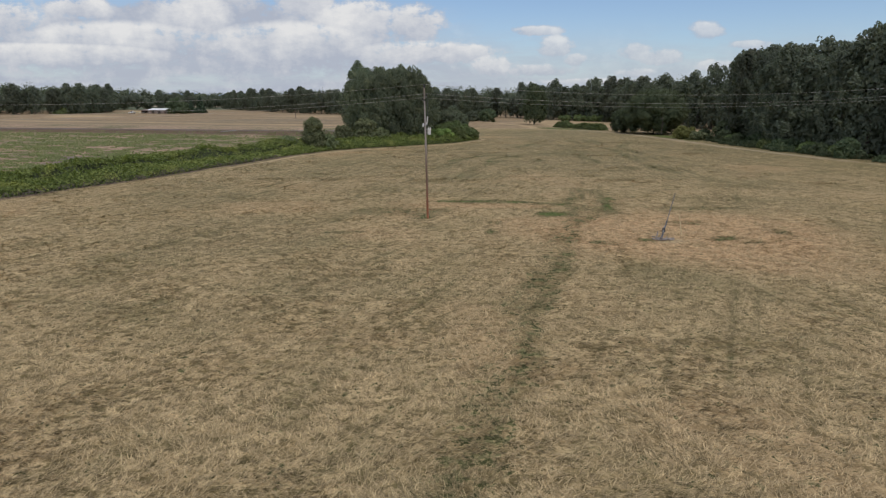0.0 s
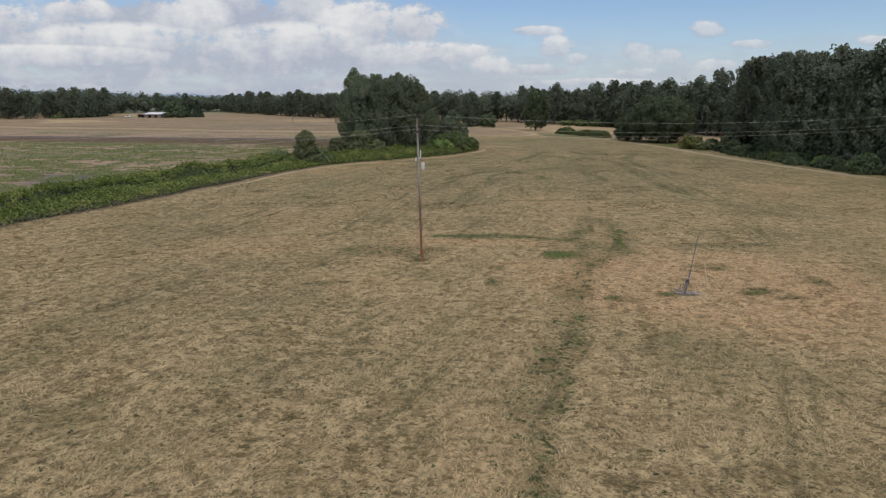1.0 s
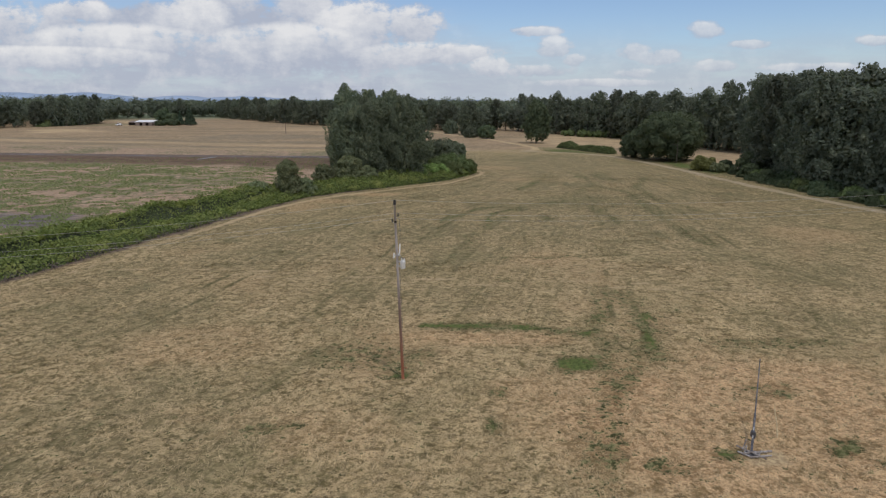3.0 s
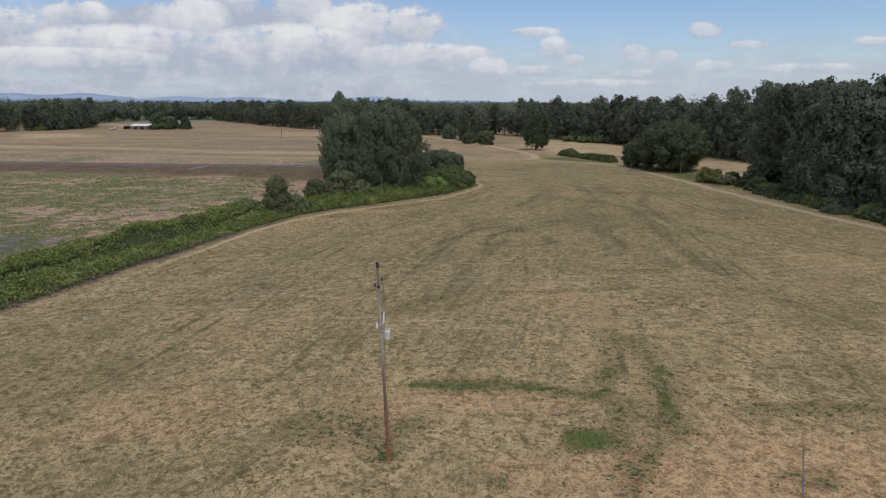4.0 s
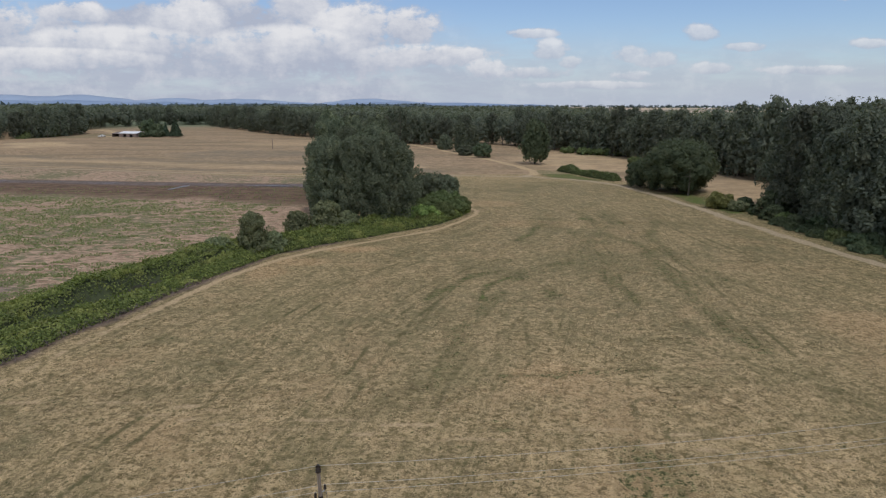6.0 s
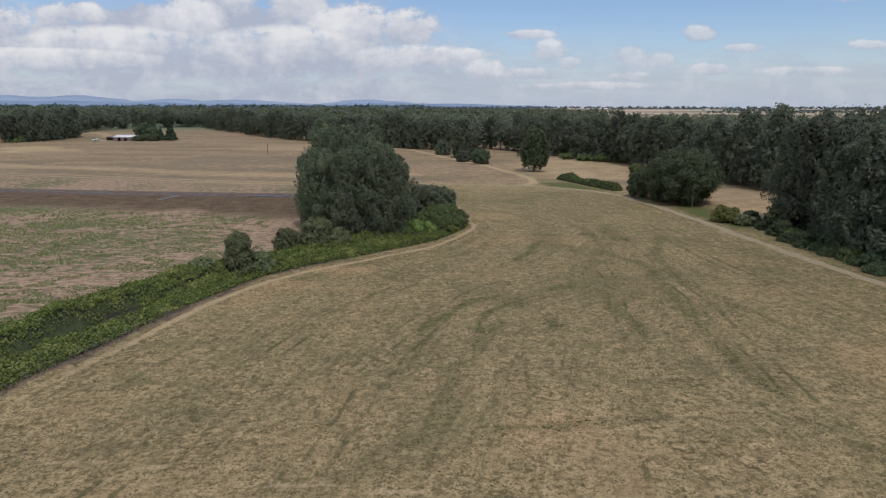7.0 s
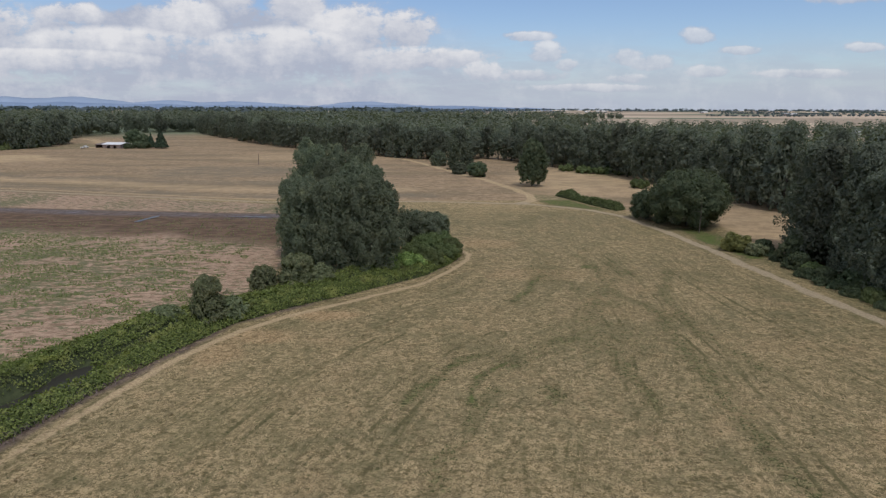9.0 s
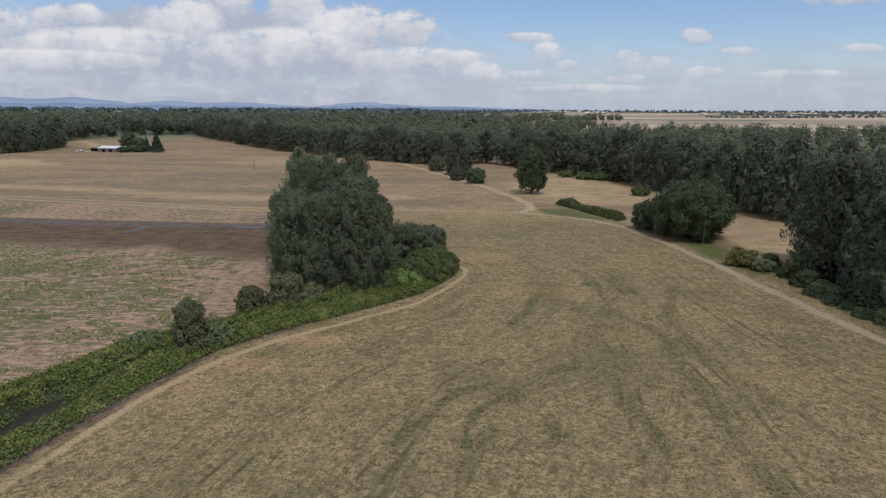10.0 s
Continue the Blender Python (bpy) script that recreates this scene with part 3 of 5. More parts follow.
def trunk_mesh(rng, height, radius, lobes, limbs=7, stems=1):
    bm = bmesh.new()
    for s in range(stems):
        off = Vector((rng.uniform(-0.5, 0.5), rng.uniform(-0.5, 0.5), 0)) * (1.6 if stems > 1 else 0)
        lean = Vector((rng.uniform(-0.06, 0.06), rng.uniform(-0.06, 0.06), 0)) * height
        pts = [off + Vector((0, 0, -0.2)), off * 1.1 + lean * 0.2 + Vector((0, 0, height * 0.3)), off * 1.4 + lean * 0.6 + Vector((0, 0, height * 0.62)), off * 1.5 + lean + Vector((0, 0, height * 0.86))]
        tube(bm, pts, [radius * 1.25, radius * 0.85, radius * 0.5, radius * 0.15], 7)
    for i in rng.choice(len(lobes), min(limbs, len(lobes)), replace=False):
        x, y, z = lobes[i][:3]
        start = Vector((0, 0, max(z - 0.25 * height, 0.18 * height)))
        tube(bm, [start, start.lerp(Vector((x, y, z)), 0.5) + Vector((0, 0, 0.2)), Vector((x, y, z))], [radius * 0.4, radius * 0.25, radius * 0.08], 5)
    return bm


def poplar_lobes(rng, h, r, count, low=0.12):
    """Tall upright crown made of steep plumes, with a ragged top."""
    lobes = [(0, 0, h * 0.55, r * 0.55, h * 0.36)]
    for i in range(count):
        f = (i + rng.uniform(0, 1)) / count
        z = h * (low + (0.93 - low) * f)
        wide = r * (0.80 + 0.35 * math.sin(math.pi * min(1, f * 1.1 + 0.1))) * (1 - 0.58 * max(0, f - 0.45) / 0.55)
        a = i * 2.4 + rng.uniform(-0.5, 0.5)
        d = wide * rng.uniform(0.45, 0.72)
        lr = r * rng.uniform(0.20, 0.36) * (1 - 0.40 * f)
        lobes.append((math.cos(a) * d, math.sin(a) * d, z, lr, lr * rng.uniform(1.4, 2.3)))
    for i in range(7):
        a = rng.uniform(0, 6.28)
        lobes.append((math.cos(a) * r * rng.uniform(0.1, 0.5), math.sin(a) * r * rng.uniform(0.1, 0.5), h * rng.uniform(0.80, 0.92), r * 0.17, h * 0.085))
    return lobes


def round_lobes(rng, h, r, count, low=0.15):
    """Broad domed crown of many rounded masses, down to the ground where low is 0."""
    lobes = [(0, 0, h * 0.48, r * 0.72, h * 0.40)]
    for i in range(count):
        up = -0.98 + 1.94 * (i + 0.5) / count
        flat = max(math.sqrt(1 - up * up), 0.80 if up < -0.2 else 0.0)
        a = i * 2.399 + rng.uniform(-0.3, 0.3)
        k = rng.uniform(0.70, 0.86)
        lr = r * rng.uniform(0.18, 0.30)
        z = h * (0.46 + low * 0.5) + up * h * 0.46 * k
        lobes.append((math.cos(a) * flat * r * k, math.sin(a) * flat * r * k, max(z, lr * 0.6), lr, lr * rng.uniform(0.75, 1.05)))
    return lobes


def make_tree(name, seed, h, r, style, leaf, count, size, label, category="tree", fine=True, lobes=26, trunk=None, stems=1, low=0.12):
    rng = np.random.default_rng(seed)
    shape = poplar_lobes(rng, h, r, lobes, low) if style == "poplar" else round_lobes(rng, h, r, lobes, low)
    ob = thing(name, (0, 0, 0), label, category)
    part("trunk", trunk_mesh(rng, h, trunk or h * 0.016, shape, 7 if fine else 4, stems), BARK, ob)
    if style == "poplar":
        crown = plume_crown(rng, shape, h, r, low, count, size, 220 if fine else 90)
    else:
        crown = lobed_crown(rng, shape, count, size, fine)
    mesh_object("crown", crown, leaf, ob)
    return ob


def make_conifer(name, seed, h, r, count, size, label):
    rng = np.random.default_rng(seed)
    lobes = []
    tiers = 13
    for i in range(tiers):
        f = i / (tiers - 1)
        z, wide = h * (0.1 + 0.86 * f), r * (1 - f) ** 0.85 + 0.15
        for j in range(max(2, int(7 * (1 - f)) + 1)):
            a = j * 6.283 / max(2, int(7 * (1 - f)) + 1) + i + rng.uniform(-0.3, 0.3)
            lobes.append((math.cos(a) * wide * 0.6, math.sin(a) * wide * 0.6, z, wide * 0.45, h * 0.05))
    ob = thing(name, (0, 0, 0), label, "tree")
    bm = bmesh.new()
    tube(bm, [(0, 0, -0.2), (0, 0, h * 0.5), (0, 0, h * 0.97)], [h * 0.018, h * 0.011, 0.03], 7)
    part("trunk", bm, BARK, ob)
    mesh_object("crown", lobed_crown(rng, lobes, count, size, False), LEAF_CONIFER, ob)
    return ob


def placed(ob, x, y, turn=0.0, sx=1.0, sz=1.0, z=0.0):
    ob.matrix_basis = pose(x, y, z, 0, 0, turn) @ Matrix.Diagonal((sx, sx, sz, 1))
    return ob


def again(ob, x, y, turn=0.0, sx=1.0, sz=1.0, z=0.0):
    keep = ob.scale.copy()
    ob.scale = (1, 1, 1)
    made = copy_thing(ob, pose(x, y, z, 0, 0, turn) @ Matrix.Diagonal((sx, sx, sz, 1)))
    ob.scale = keep
    return made


# ---- plan: lines on the ground, in metres ----
LEFT_TRACK = [(-64, 8), (-50.5, 36), (-40.2, 58.4), (-34.3, 72.0), (-32.0, 80.0), (-30.2, 88.0), (-28.2, 95.0), (-26.6, 101.0), (-24.2, 110.0), (-21.4, 117.3), (-19.0, 121.4), (-14.5, 127.0), (-8.2, 132.6), (-2.7, 137.5), (2.7, 142.7), (6.9, 150.1), (10.4, 158.6), (10.8, 162.8), (8.6, 168.0)]
HEDGE_FRONT = [(-66, 9), (-52.8, 37), (-42.4, 59.6), (-36.5, 73.5), (-32.5, 88.5), (-29.3, 98.5), (-27.5, 105.0), (-25.0, 113.0), (-21.0, 123.2), (-15.5, 129.8), (-8.8, 135.8), (-2.2, 142.2), (3.0, 147.2), (7.2, 155.0), (9.4, 161.5), (6.0, 168.0)]
HEDGE_BACK = [(-78, 14), (-63, 42), (-53.0, 65.0), (-48.5, 81.0), (-46.2, 92.0), (-44.2, 100.0), (-41.4, 109.0), (-37.8, 116.2), (-34.2, 121.6), (-30.6, 126.6), (-26.6, 130.6), (-22.2, 134.4)]
DITCH = [(-69, 14), (-56.5, 42), (-46.0, 65.0), (-40.0, 83.5), (-36.4, 97.0), (-34.0, 104.5), (-31.6, 112.0)]
RIGHT_ROAD = [(29.0, 227.5), (36.0, 223.0), (45.4, 216.5), (51.5, 206.5), (56.0, 185.0), (58.5, 164.0), (60.2, 146.3), (61.5, 134.2), (63.0, 124.0), (67.5, 104.0), (74.0, 80.0), (84.0, 40.0)]
LOOP_TRACK = [(-40, 430), (-14, 385), (-3.0, 357.0), (11.2, 316.0), (23.1, 284.7), (30.5, 259.0), (33.6, 244.0), (32.6, 232.5), (28.6, 228.0)]
CROSS_TRACK = [(-330, 300), (-134, 252), (-92, 241), (-45, 229.0), (-10, 231.0), (9.5, 230.0), (31.6, 226.0)]
FARM_TRACK = [(-196, 478), (-232, 500), (-255, 540), (-300, 600)]
DRY_PATCH = [(7.0, 47.5), (9.0, 50.5), (13.6, 52.0), (19.8, 54.3), (28.6, 53.0), (31, 46), (27.5, 38), (20.5, 34.5), (14, 36.5), (9.6, 40.0)]
WHEEL_LINE = [(17.8, 63.5), (15.9, 57.0), (13.4, 51.2), (10.3, 43.4), (8.6, 37.6), (6.7, 29.6), (5.4, 24.4), (4.5, 21.0), (3.4, 17.4), (2.4, 13.9), (1.4, 10.5), (0.2, 5.0)]
# wheel pairs left by the mower: centre lines
WHEEL_PAIRS = [
    [(-7.5, 60.0), (-5.4, 70.0), (-3.2, 80.4), (-2.0, 87.8), (0.0, 95.0), (2.8, 102.0), (5.7, 111.0), (9.4, 117.0), (15.0, 122.0)],
    [(-15.0, 72.0), (-13.4, 86.0), (-12.0, 95.0), (-9.8, 102.0), (-7.2, 108.5), (-3.0, 115.5), (2.0, 123.0)],
    [(-21.5, 55.0), (-18.4, 66.0), (-15.4, 79.0)], [(34.0, 172.0), (35.7, 155.0), (36.4, 146.0), (35.6, 128.0), (36.0, 110.0), (34.6, 92.0), (33.2, 78.0)],
    [(9.8, 79.5), (10.5, 85.5), (11.3, 95.0), (12.4, 103.0)], [(25.2, 138.5), (28.1, 131.9), (27.6, 121.0), (25.0, 108.0), (24.0, 94.0)],
    [(19.6, 78.4), (16.8, 66.0), (15.8, 60.0), (14.2, 53.0)], [(45.0, 156.0), (46.5, 132.0), (50.0, 108.0), (55.0, 88.0)],
]
HOOK = [(14.2, 110.0), (12.6, 110.4), (11.1, 109.3), (9.6, 107.0), (8.6, 104.0), (8.2, 100.4)]
# darker regrowth along old wheel marks: line, half width, soft edge, strength
FIELD_STREAKS = [
    ([(17.4, 62.0), (16.6, 58.4), (15.9, 55.7)], 0.26, 0.9, 0.70), ([(15.6, 67.5), (14.2, 61.4), (13.5, 58.4)], 0.22, 1.0, 0.60),
    ([(16.2, 69.0), (17.2, 67.2), (17.1, 65.0)], 0.5, 1.6, 0.44),
    ([(15.4, 132.8), (18.5, 139.0), (22.3, 147.6)], 0.3, 1.0, 0.60), ([(2.1, 100.9), (5.0, 107.2), (7.2, 111.0), (10.9, 113.7)], 0.3, 1.0, 0.55),
    ([(13.3, 111.0), (15.8, 113.7), (20.3, 118.3), (24.5, 125.4), (29.4, 136.4), (33.6, 147.7), (38.0, 162.1)], 0.8, 3.2, 0.34),
    ([(30.8, 162.0), (32.1, 154.4), (31.8, 136.5), (35.1, 127.4), (33.9, 120.0), (31.9, 92.8), (32.4, 85.7)], 0.4, 1.4, 0.46),
    ([(25.3, 114.4), (25.3, 110.2), (25.4, 106.0), (25.7, 100.4)], 0.3, 1.2, 0.50),
    ([(8.2, 80.0), (11.0, 80.0), (21.6, 81.7)], 0.2, 0.8, 0.45),
    ([(3.0, 78.0), (6.0, 92.0), (11.0, 104.0)], 0.3, 1.1, 0.40), ([(40.0, 110.0), (37.0, 124.0), (39.0, 138.0), (44.0, 150.0)], 0.4, 1.4, 0.42),
]
STRAW_TRACK = [(-31.1, 75.4), (-23.7, 75.8), (-16.8, 75.1), (-7.8, 73.1), (3.4, 71.9), (16.3, 71.4), (33.2, 68.3), (50.0, 66.0)]
CROP_EDGE = [(-400, -40), (-96, -40), (-84, 16), (-64, 42), (-54, 65), (-49.5, 81), (-47, 92), (-45, 100), (-42, 109.5), (-38.4, 117), (-34.8, 122.4), (-31, 127.5), (-27, 131.6), (-22.5, 138.0), (-22, 165), (-25, 190), (-26, 222), (-45, 226), (-92, 238), (-134, 249), (-400, 316)]


def to_line(x, y, line):
    """Distance to a line and the length along it."""
    best, run, total = np.full(np.shape(x), 1e9), np.zeros(np.shape(x)), 0.0
    for (ax, ay), (bx, by) in zip(line, line[1:]):
        dx, dy = bx - ax, by - ay
        ln = math.hypot(dx, dy)
        s = np.clip(((x - ax) * dx + (y - ay) * dy) / (ln * ln), 0, 1)
        d = np.hypot(x - ax - s * dx, y - ay - s * dy)
        near = d < best
        best, run = np.where(near, d, best), np.where(near, total + s * ln, run)
        total += ln
    return best, run


def inside(x, y, ring):
    hit = np.zeros(np.shape(x), dtype=bool)
    for (ax, ay), (bx, by) in zip(ring, ring[1:] + ring[:1]):
        if ay != by:
            hit ^= ((ay > y) != (by > y)) & (x < (bx - ax) * (y - ay) / (by - ay) + ax)
    return hit


def within(x, y, ring, soft):
    """1 inside a ring of points, fading to 0 over soft metres outside and inside of its edge."""
    d, _ = to_line(x, y, ring + ring[:1])
    return np.clip(0.5 + np.where(inside(x, y, ring), d, -d) / (2 * soft), 0, 1)


def band(x, y, line, half, soft):
    d, _ = to_line(x, y, line)
    return np.clip(1 - (d - half) / soft, 0, 1)


def spot(x, y, cx, cy, rx, ry, power=1.0):
    return power * np.clip(1.6 - 1.6 * (((x - cx) / rx) ** 2 + ((y - cy) / ry) ** 2), 0, 1)


def masks(x, y):
    """What the ground is made of at places on the plan."""
    jx = x + (lattice(x, y, 1.7, 3) - 0.5) * 0.8 + (lattice(x, y, 6.0, 13) - 0.5) * 0.8
    jy = y + (lattice(x, y, 1.7, 4) - 0.5) * 0.8 + (lattice(x, y, 6.0, 14) - 0.5) * 0.8
    m = {}
    d_left, run_left = to_line(x, y, LEFT_TRACK)
    d_right, run_right = to_line(x, y, RIGHT_ROAD)
    side = np.clip((d_right - d_left) / 30 + 0.9, 0, 1)
    m["row"], m["along"] = side * d_left + (1 - side) * (90 - d_right), side * run_left + (1 - side) * (200 - run_right)
    dry = within(jx + 2.2 * (lattice(x, y, 3.2, 23) - 0.5), jy + 2.6 * (lattice(x, y, 3.2, 24) - 0.5), DRY_PATCH, 2.8) * (0.84 + 0.34 * lattice(x, y, 2.4, 25))
    for cx, cy, rx, ry, p in ((-3.5, 44.5, 4.0, 3.0, 0.35), (5.5, 57.0, 7.0, 1.6, 0.75), (46.5, 92.0, 7.0, 6.0, 0.42), (-16.5, 119.0, 5.0, 3.0, 0.5), (-19.5, 113.0, 3.0, 5.0, 0.5), (-10.0, 127.0, 5.0, 2.5, 0.6),
                              (7.5, 49.0, 3.0, 2.5, 0.6), (22.0, 148.0, 9.0, 5.0, 0.28), (12.5, 80.0, 4.0, 4.0, 0.4), (33.0, 128.0, 7.0, 4.0, 0.2), (-14.0, 56.0, 6.0, 4.0, 0.45), (3.0, 24.0, 2.0, 6.0, 0.35), (15.0, 172.0, 8.0, 5.0, 0.35)):
        dry = np.maximum(dry, spot(jx, jy, cx, cy, rx, ry, p))
    m["dry"] = dry
    pairs = []
    for line in WHEEL_PAIRS:
        d, run = to_line(x, y, line)
        whole = sum(math.dist(p, q) for p, q in zip(line, line[1:]))
        pairs.append(d + np.clip(3 - run, 0, 3) + np.clip(run - whole + 3, 0, 3))
    m["wheels"] = np.minimum.reduce(pairs)
    m["lush"] = np.clip((y - 60) / 36, 0, 1) * np.clip((235 - y) / 30, 0, 1) * (0.6 + 0.8 * lattice(x, y, 14, 17))
    for cx, cy, rx, ry, p in ((-14, 44, 9, 9, 0.9), (-22, 60, 10, 8, 0.7), (-5, 33, 5, 6, 0.6), (-28, 72, 8, 10, 0.9), (-18, 84, 9, 10, 0.9), (42, 74, 12, 8, 0.8), (33, 60, 9, 6, 0.6), (2, 66, 12, 5, 0.5)):
        m["lush"] = np.maximum(m["lush"], spot(jx, jy, cx, cy, rx, ry, p) * (0.4 + 0.8 * lattice(x, y, 5, 18)))
    fine = lattice(x, y, 0.9, 57)
    green = within(jx, jy, [(9.5, 51.9), (11.8, 52.1), (12.1, 54.1), (9.6, 54.2)], 0.5) * (0.85 + 0.4 * fine)
    green = np.maximum(green, band(jx, y + (jy - y) * 0.7, [(1.0, 59.3), (3.5, 59.4), (7.0, 59.5), (8.9, 59.1), (12.8, 58.1)], 0.28, 0.62) * (0.50 + 0.42 * lattice(x, y, 1.6, 8) + 0.22 * fine))
    green = np.maximum(green, spot(jx, jy, 8.4, 59.2, 1.7, 0.55, 0.95))
    for streak_, half, soft, p in FIELD_STREAKS:
        green = np.maximum(green, band(jx, jy, streak_, half, soft) * p * (0.52 + 0.55 * lattice(x, y, 2.2, 53) + 0.40 * fine))
    green = np.maximum(green, (0.26 + 0.46 * lattice(x, y, 1.3, 51)) * band(jx, jy, WHEEL_LINE, 0.22, 0.75))
    green = np.maximum(green, (0.14 + 0.46 * lattice(x, y, 2.1, 54)) * band(jx, jy, [(a - 0.75, b) for a, b in WHEEL_LINE[2:]], 0.55, 0.9))
    green = np.maximum(green, (0.12 + 0.50 * lattice(x, y, 1.5, 52)) * band(jx, jy, [(18.2, 66), (16.8, 58.5), (15.2, 53.5)], 0.6, 1.4))
    green = np.maximum(green, 0.45 * band(jx, jy, [(15.2, 66.0), (14.0, 60.0), (13.0, 55.0), (11.5, 49)], 0.3, 0.8))
    green = np.maximum(green, (0.62 + 0.4 * fine) * band(jx, jy, HOOK, 0.12, 0.6))
    for cx, cy, rx, ry, p in ((5.6, 48.8, 0.7, 1.0, 0.7), (4.8, 45.0, 0.6, 0.9, 0.7), (-6.3, 44.6, 2.2, 0.7, 0.5), (-4.1, 59.8, 1.5, 1.2, 0.35), (9.6, 42.3, 1.0, 0.8, 0.6), (12.3, 41.7, 1.0, 0.6, 0.6),
                              (15.5, 42.4, 0.9, 0.7, 0.85), (20.9, 48.8, 1.6, 1.2, 0.5), (21.5, 42.7, 1.4, 0.8, 0.65), (23.0, 41.2, 1.2, 0.6, 0.6)):
        green = np.maximum(green, spot(jx, jy, cx, cy, rx, ry, p))
    for cx, cy, rx, ry, p in ((0.06, 50.8, 0.9, 0.6, 0.85), (-0.6, 52.5, 2.0, 2.4, 0.42), (1.2, 54.0, 1.2, 1.2, 0.5),
                              (26.5, 45.0, 0.8, 1.8, 0.6), (24.5, 56.5, 6.0, 1.4, 0.45), (20.5, 118.0, 3.0, 1.6, 0.55), (25.0, 118.6, 9.0, 8.0, 0.30), (28.4, 132.4, 3.5, 4.0, 0.34), (16.5, 103.0, 1.6, 3.0, 0.5), (23.0, 150.0, 4.0, 10.0, 0.30), (26.0, 140.0, 1.0, 4.0, 0.5), (30.9, 153.2, 1.4, 2.4, 0.7), (36.3, 150.0, 1.6, 2.6, 0.55), (-3.5, 54.0, 4.0, 3.0, 0.42), (8.0, 71.4, 1.2, 0.5, 0.6)):
        green = np.maximum(green, spot(jx, jy, cx, cy, rx, ry, p))
    verge = within(jx, jy, [(34, 247), (40, 244), (52, 214), (46, 217), (36, 225), (34, 234)], 1.5)
    verge = np.maximum(verge, within(jx, jy, [(58.5, 190), (64, 190), (69, 168), (67, 160), (61.5, 158), (60.5, 166)], 1.0))
    verge = np.maximum(verge, 0.7 * within(jx, jy, [(58, 330), (72, 318), (92, 318), (88, 300), (66, 302)], 3.0))
    verge = np.maximum(verge, 0.6 * within(jx, jy, [(-262, 520), (-222, 505), (-212, 470), (-245, 450)], 6.0))
    verge = np.maximum(verge, 0.45 * within(jx, jy, [(63, 160), (72, 165), (80, 118), (86, 60), (78, 70), (68, 108), (63.5, 134)], 1.0))
    for cx, cy, rx, ry, p in ((-90, 224, 12, 3.5, 0.8), (-52, 222, 10, 3.0, 0.6), (-58, 216, 14, 2.5, 0.4)):
        verge = np.maximum(verge, spot(jx, jy, cx, cy, rx, ry, p))
    m["green"] = np.maximum(green, verge * (0.62 + 0.35 * fine))
    wheel = 0.25 * np.cos(np.clip(d_left, 0, 2) * math.pi / 0.75)
    track = np.maximum(band(jx * 0.3 + x * 0.7, jy * 0.3 + y * 0.7, LEFT_TRACK, 0.30, 0.45) * (0.78 + wheel * 0.3) * (0.22 + 0.78 * np.clip((y - 84) / 22, 0, 1)),
                       band(jx * 0.8 + x * 0.2, jy * 0.8 + y * 0.2, RIGHT_ROAD, 0.50, 0.80) * np.clip((y - 85) / 30, 0.2, 1))
    track = np.maximum(track, (0.50 + 0.2 * lattice(x, y, 2.0, 59)) * band(x, y, [(a + 0.50, b - 0.2) for a, b in LEFT_TRACK[1:13]], 0.10, 0.30))
    track = np.maximum(track, band(jx, jy, LOOP_TRACK, 0.9, 1.0))
    track = np.maximum(track, 0.95 * band(jx, y, CROSS_TRACK, 0.4, 0.9))
    track = np.maximum(track, 0.80 * band(jx, y, [(a, b + 4.6) for a, b in CROSS_TRACK[:4]], 0.3, 0.9))
    track = np.maximum(track, band(jx, jy, FARM_TRACK, 2.0, 2.5))
    track = np.maximum(track, spot(jx, jy, -208, 470, 26, 8, 0.9))
    track = np.maximum(track, spot(jx, jy, -225, 392, 22, 16, 0.75))
    rut = np.maximum(band(x, y + (jy - y) * 0.3, STRAW_TRACK, 0.10, 0.34), band(x, y + (jy - y) * 0.3, [(a, b - 1.7) for a, b in STRAW_TRACK], 0.08, 0.30))
    track = np.maximum(track, rut * 0.62 * (0.45 + 0.75 * lattice(x, y, 3.0, 58)))
    track = np.maximum(track, spot(jx, jy, 16.9, 42.3, 1.6, 0.9, 0.7))
    m["track"] = track
    m["road"] = np.maximum(np.clip(1.5 - d_right / 3, 0, 1), band(x, y, CROSS_TRACK, 2.0, 2.0))
    crop = within(jx, jy, CROP_EDGE, 0.8)
    m["crop"] = crop
    front_edge = 206.5 - 0.12 * (x + 40) + 3 * (lattice(x, y, 30, 5) - 0.5)
    m["damp"] = crop * np.clip((y - (172 - 0.20 * (x + 35))) / 7 + lattice(x, y, 9, 6) - 0.5, 0, 1) * np.clip((front_edge + 3 - y) / 2, 0, 1)
    slate = np.clip((y - front_edge + 7) / 3, 0, 1) * np.clip((front_edge + 2 - y) / 1.5, 0, 1) * (0.4 + 0.6 * lattice(x, y, 6, 2))
    slate = np.maximum(slate, 0.9 * within(jx, jy, [(-64, 108), (-50, 107), (-47.5, 96), (-58, 94)], 2.5))
    m["slate"] = crop * slate
    beyond = np.clip((y - (231 - 0.10 * np.minimum(x, 0) + 0.05 * x)) / 2.0, 0, 1)
    right_pasture = within(jx, jy, [(33, 262), (41, 250), (56, 214), (72, 206), (70, 180), (73, 165), (110, 165), (110, 330), (60, 420), (10, 420), (12, 340)], 1.5)
    m["tan"] = np.clip(np.maximum(beyond, right_pasture), 0, 1)
    wx, wy = x + 24 * (lattice(x, y, 40, 81) - 0.5), y + 8 * (lattice(x, y, 25, 82) - 0.5)
    dull = np.maximum(spot(wx, wy, -88, 318, 46, 30, 0.9), band(x, wy, [(-330, 311), (-134, 263), (-45, 240), (0, 242)], 2.5, 4.0) * 0.8)
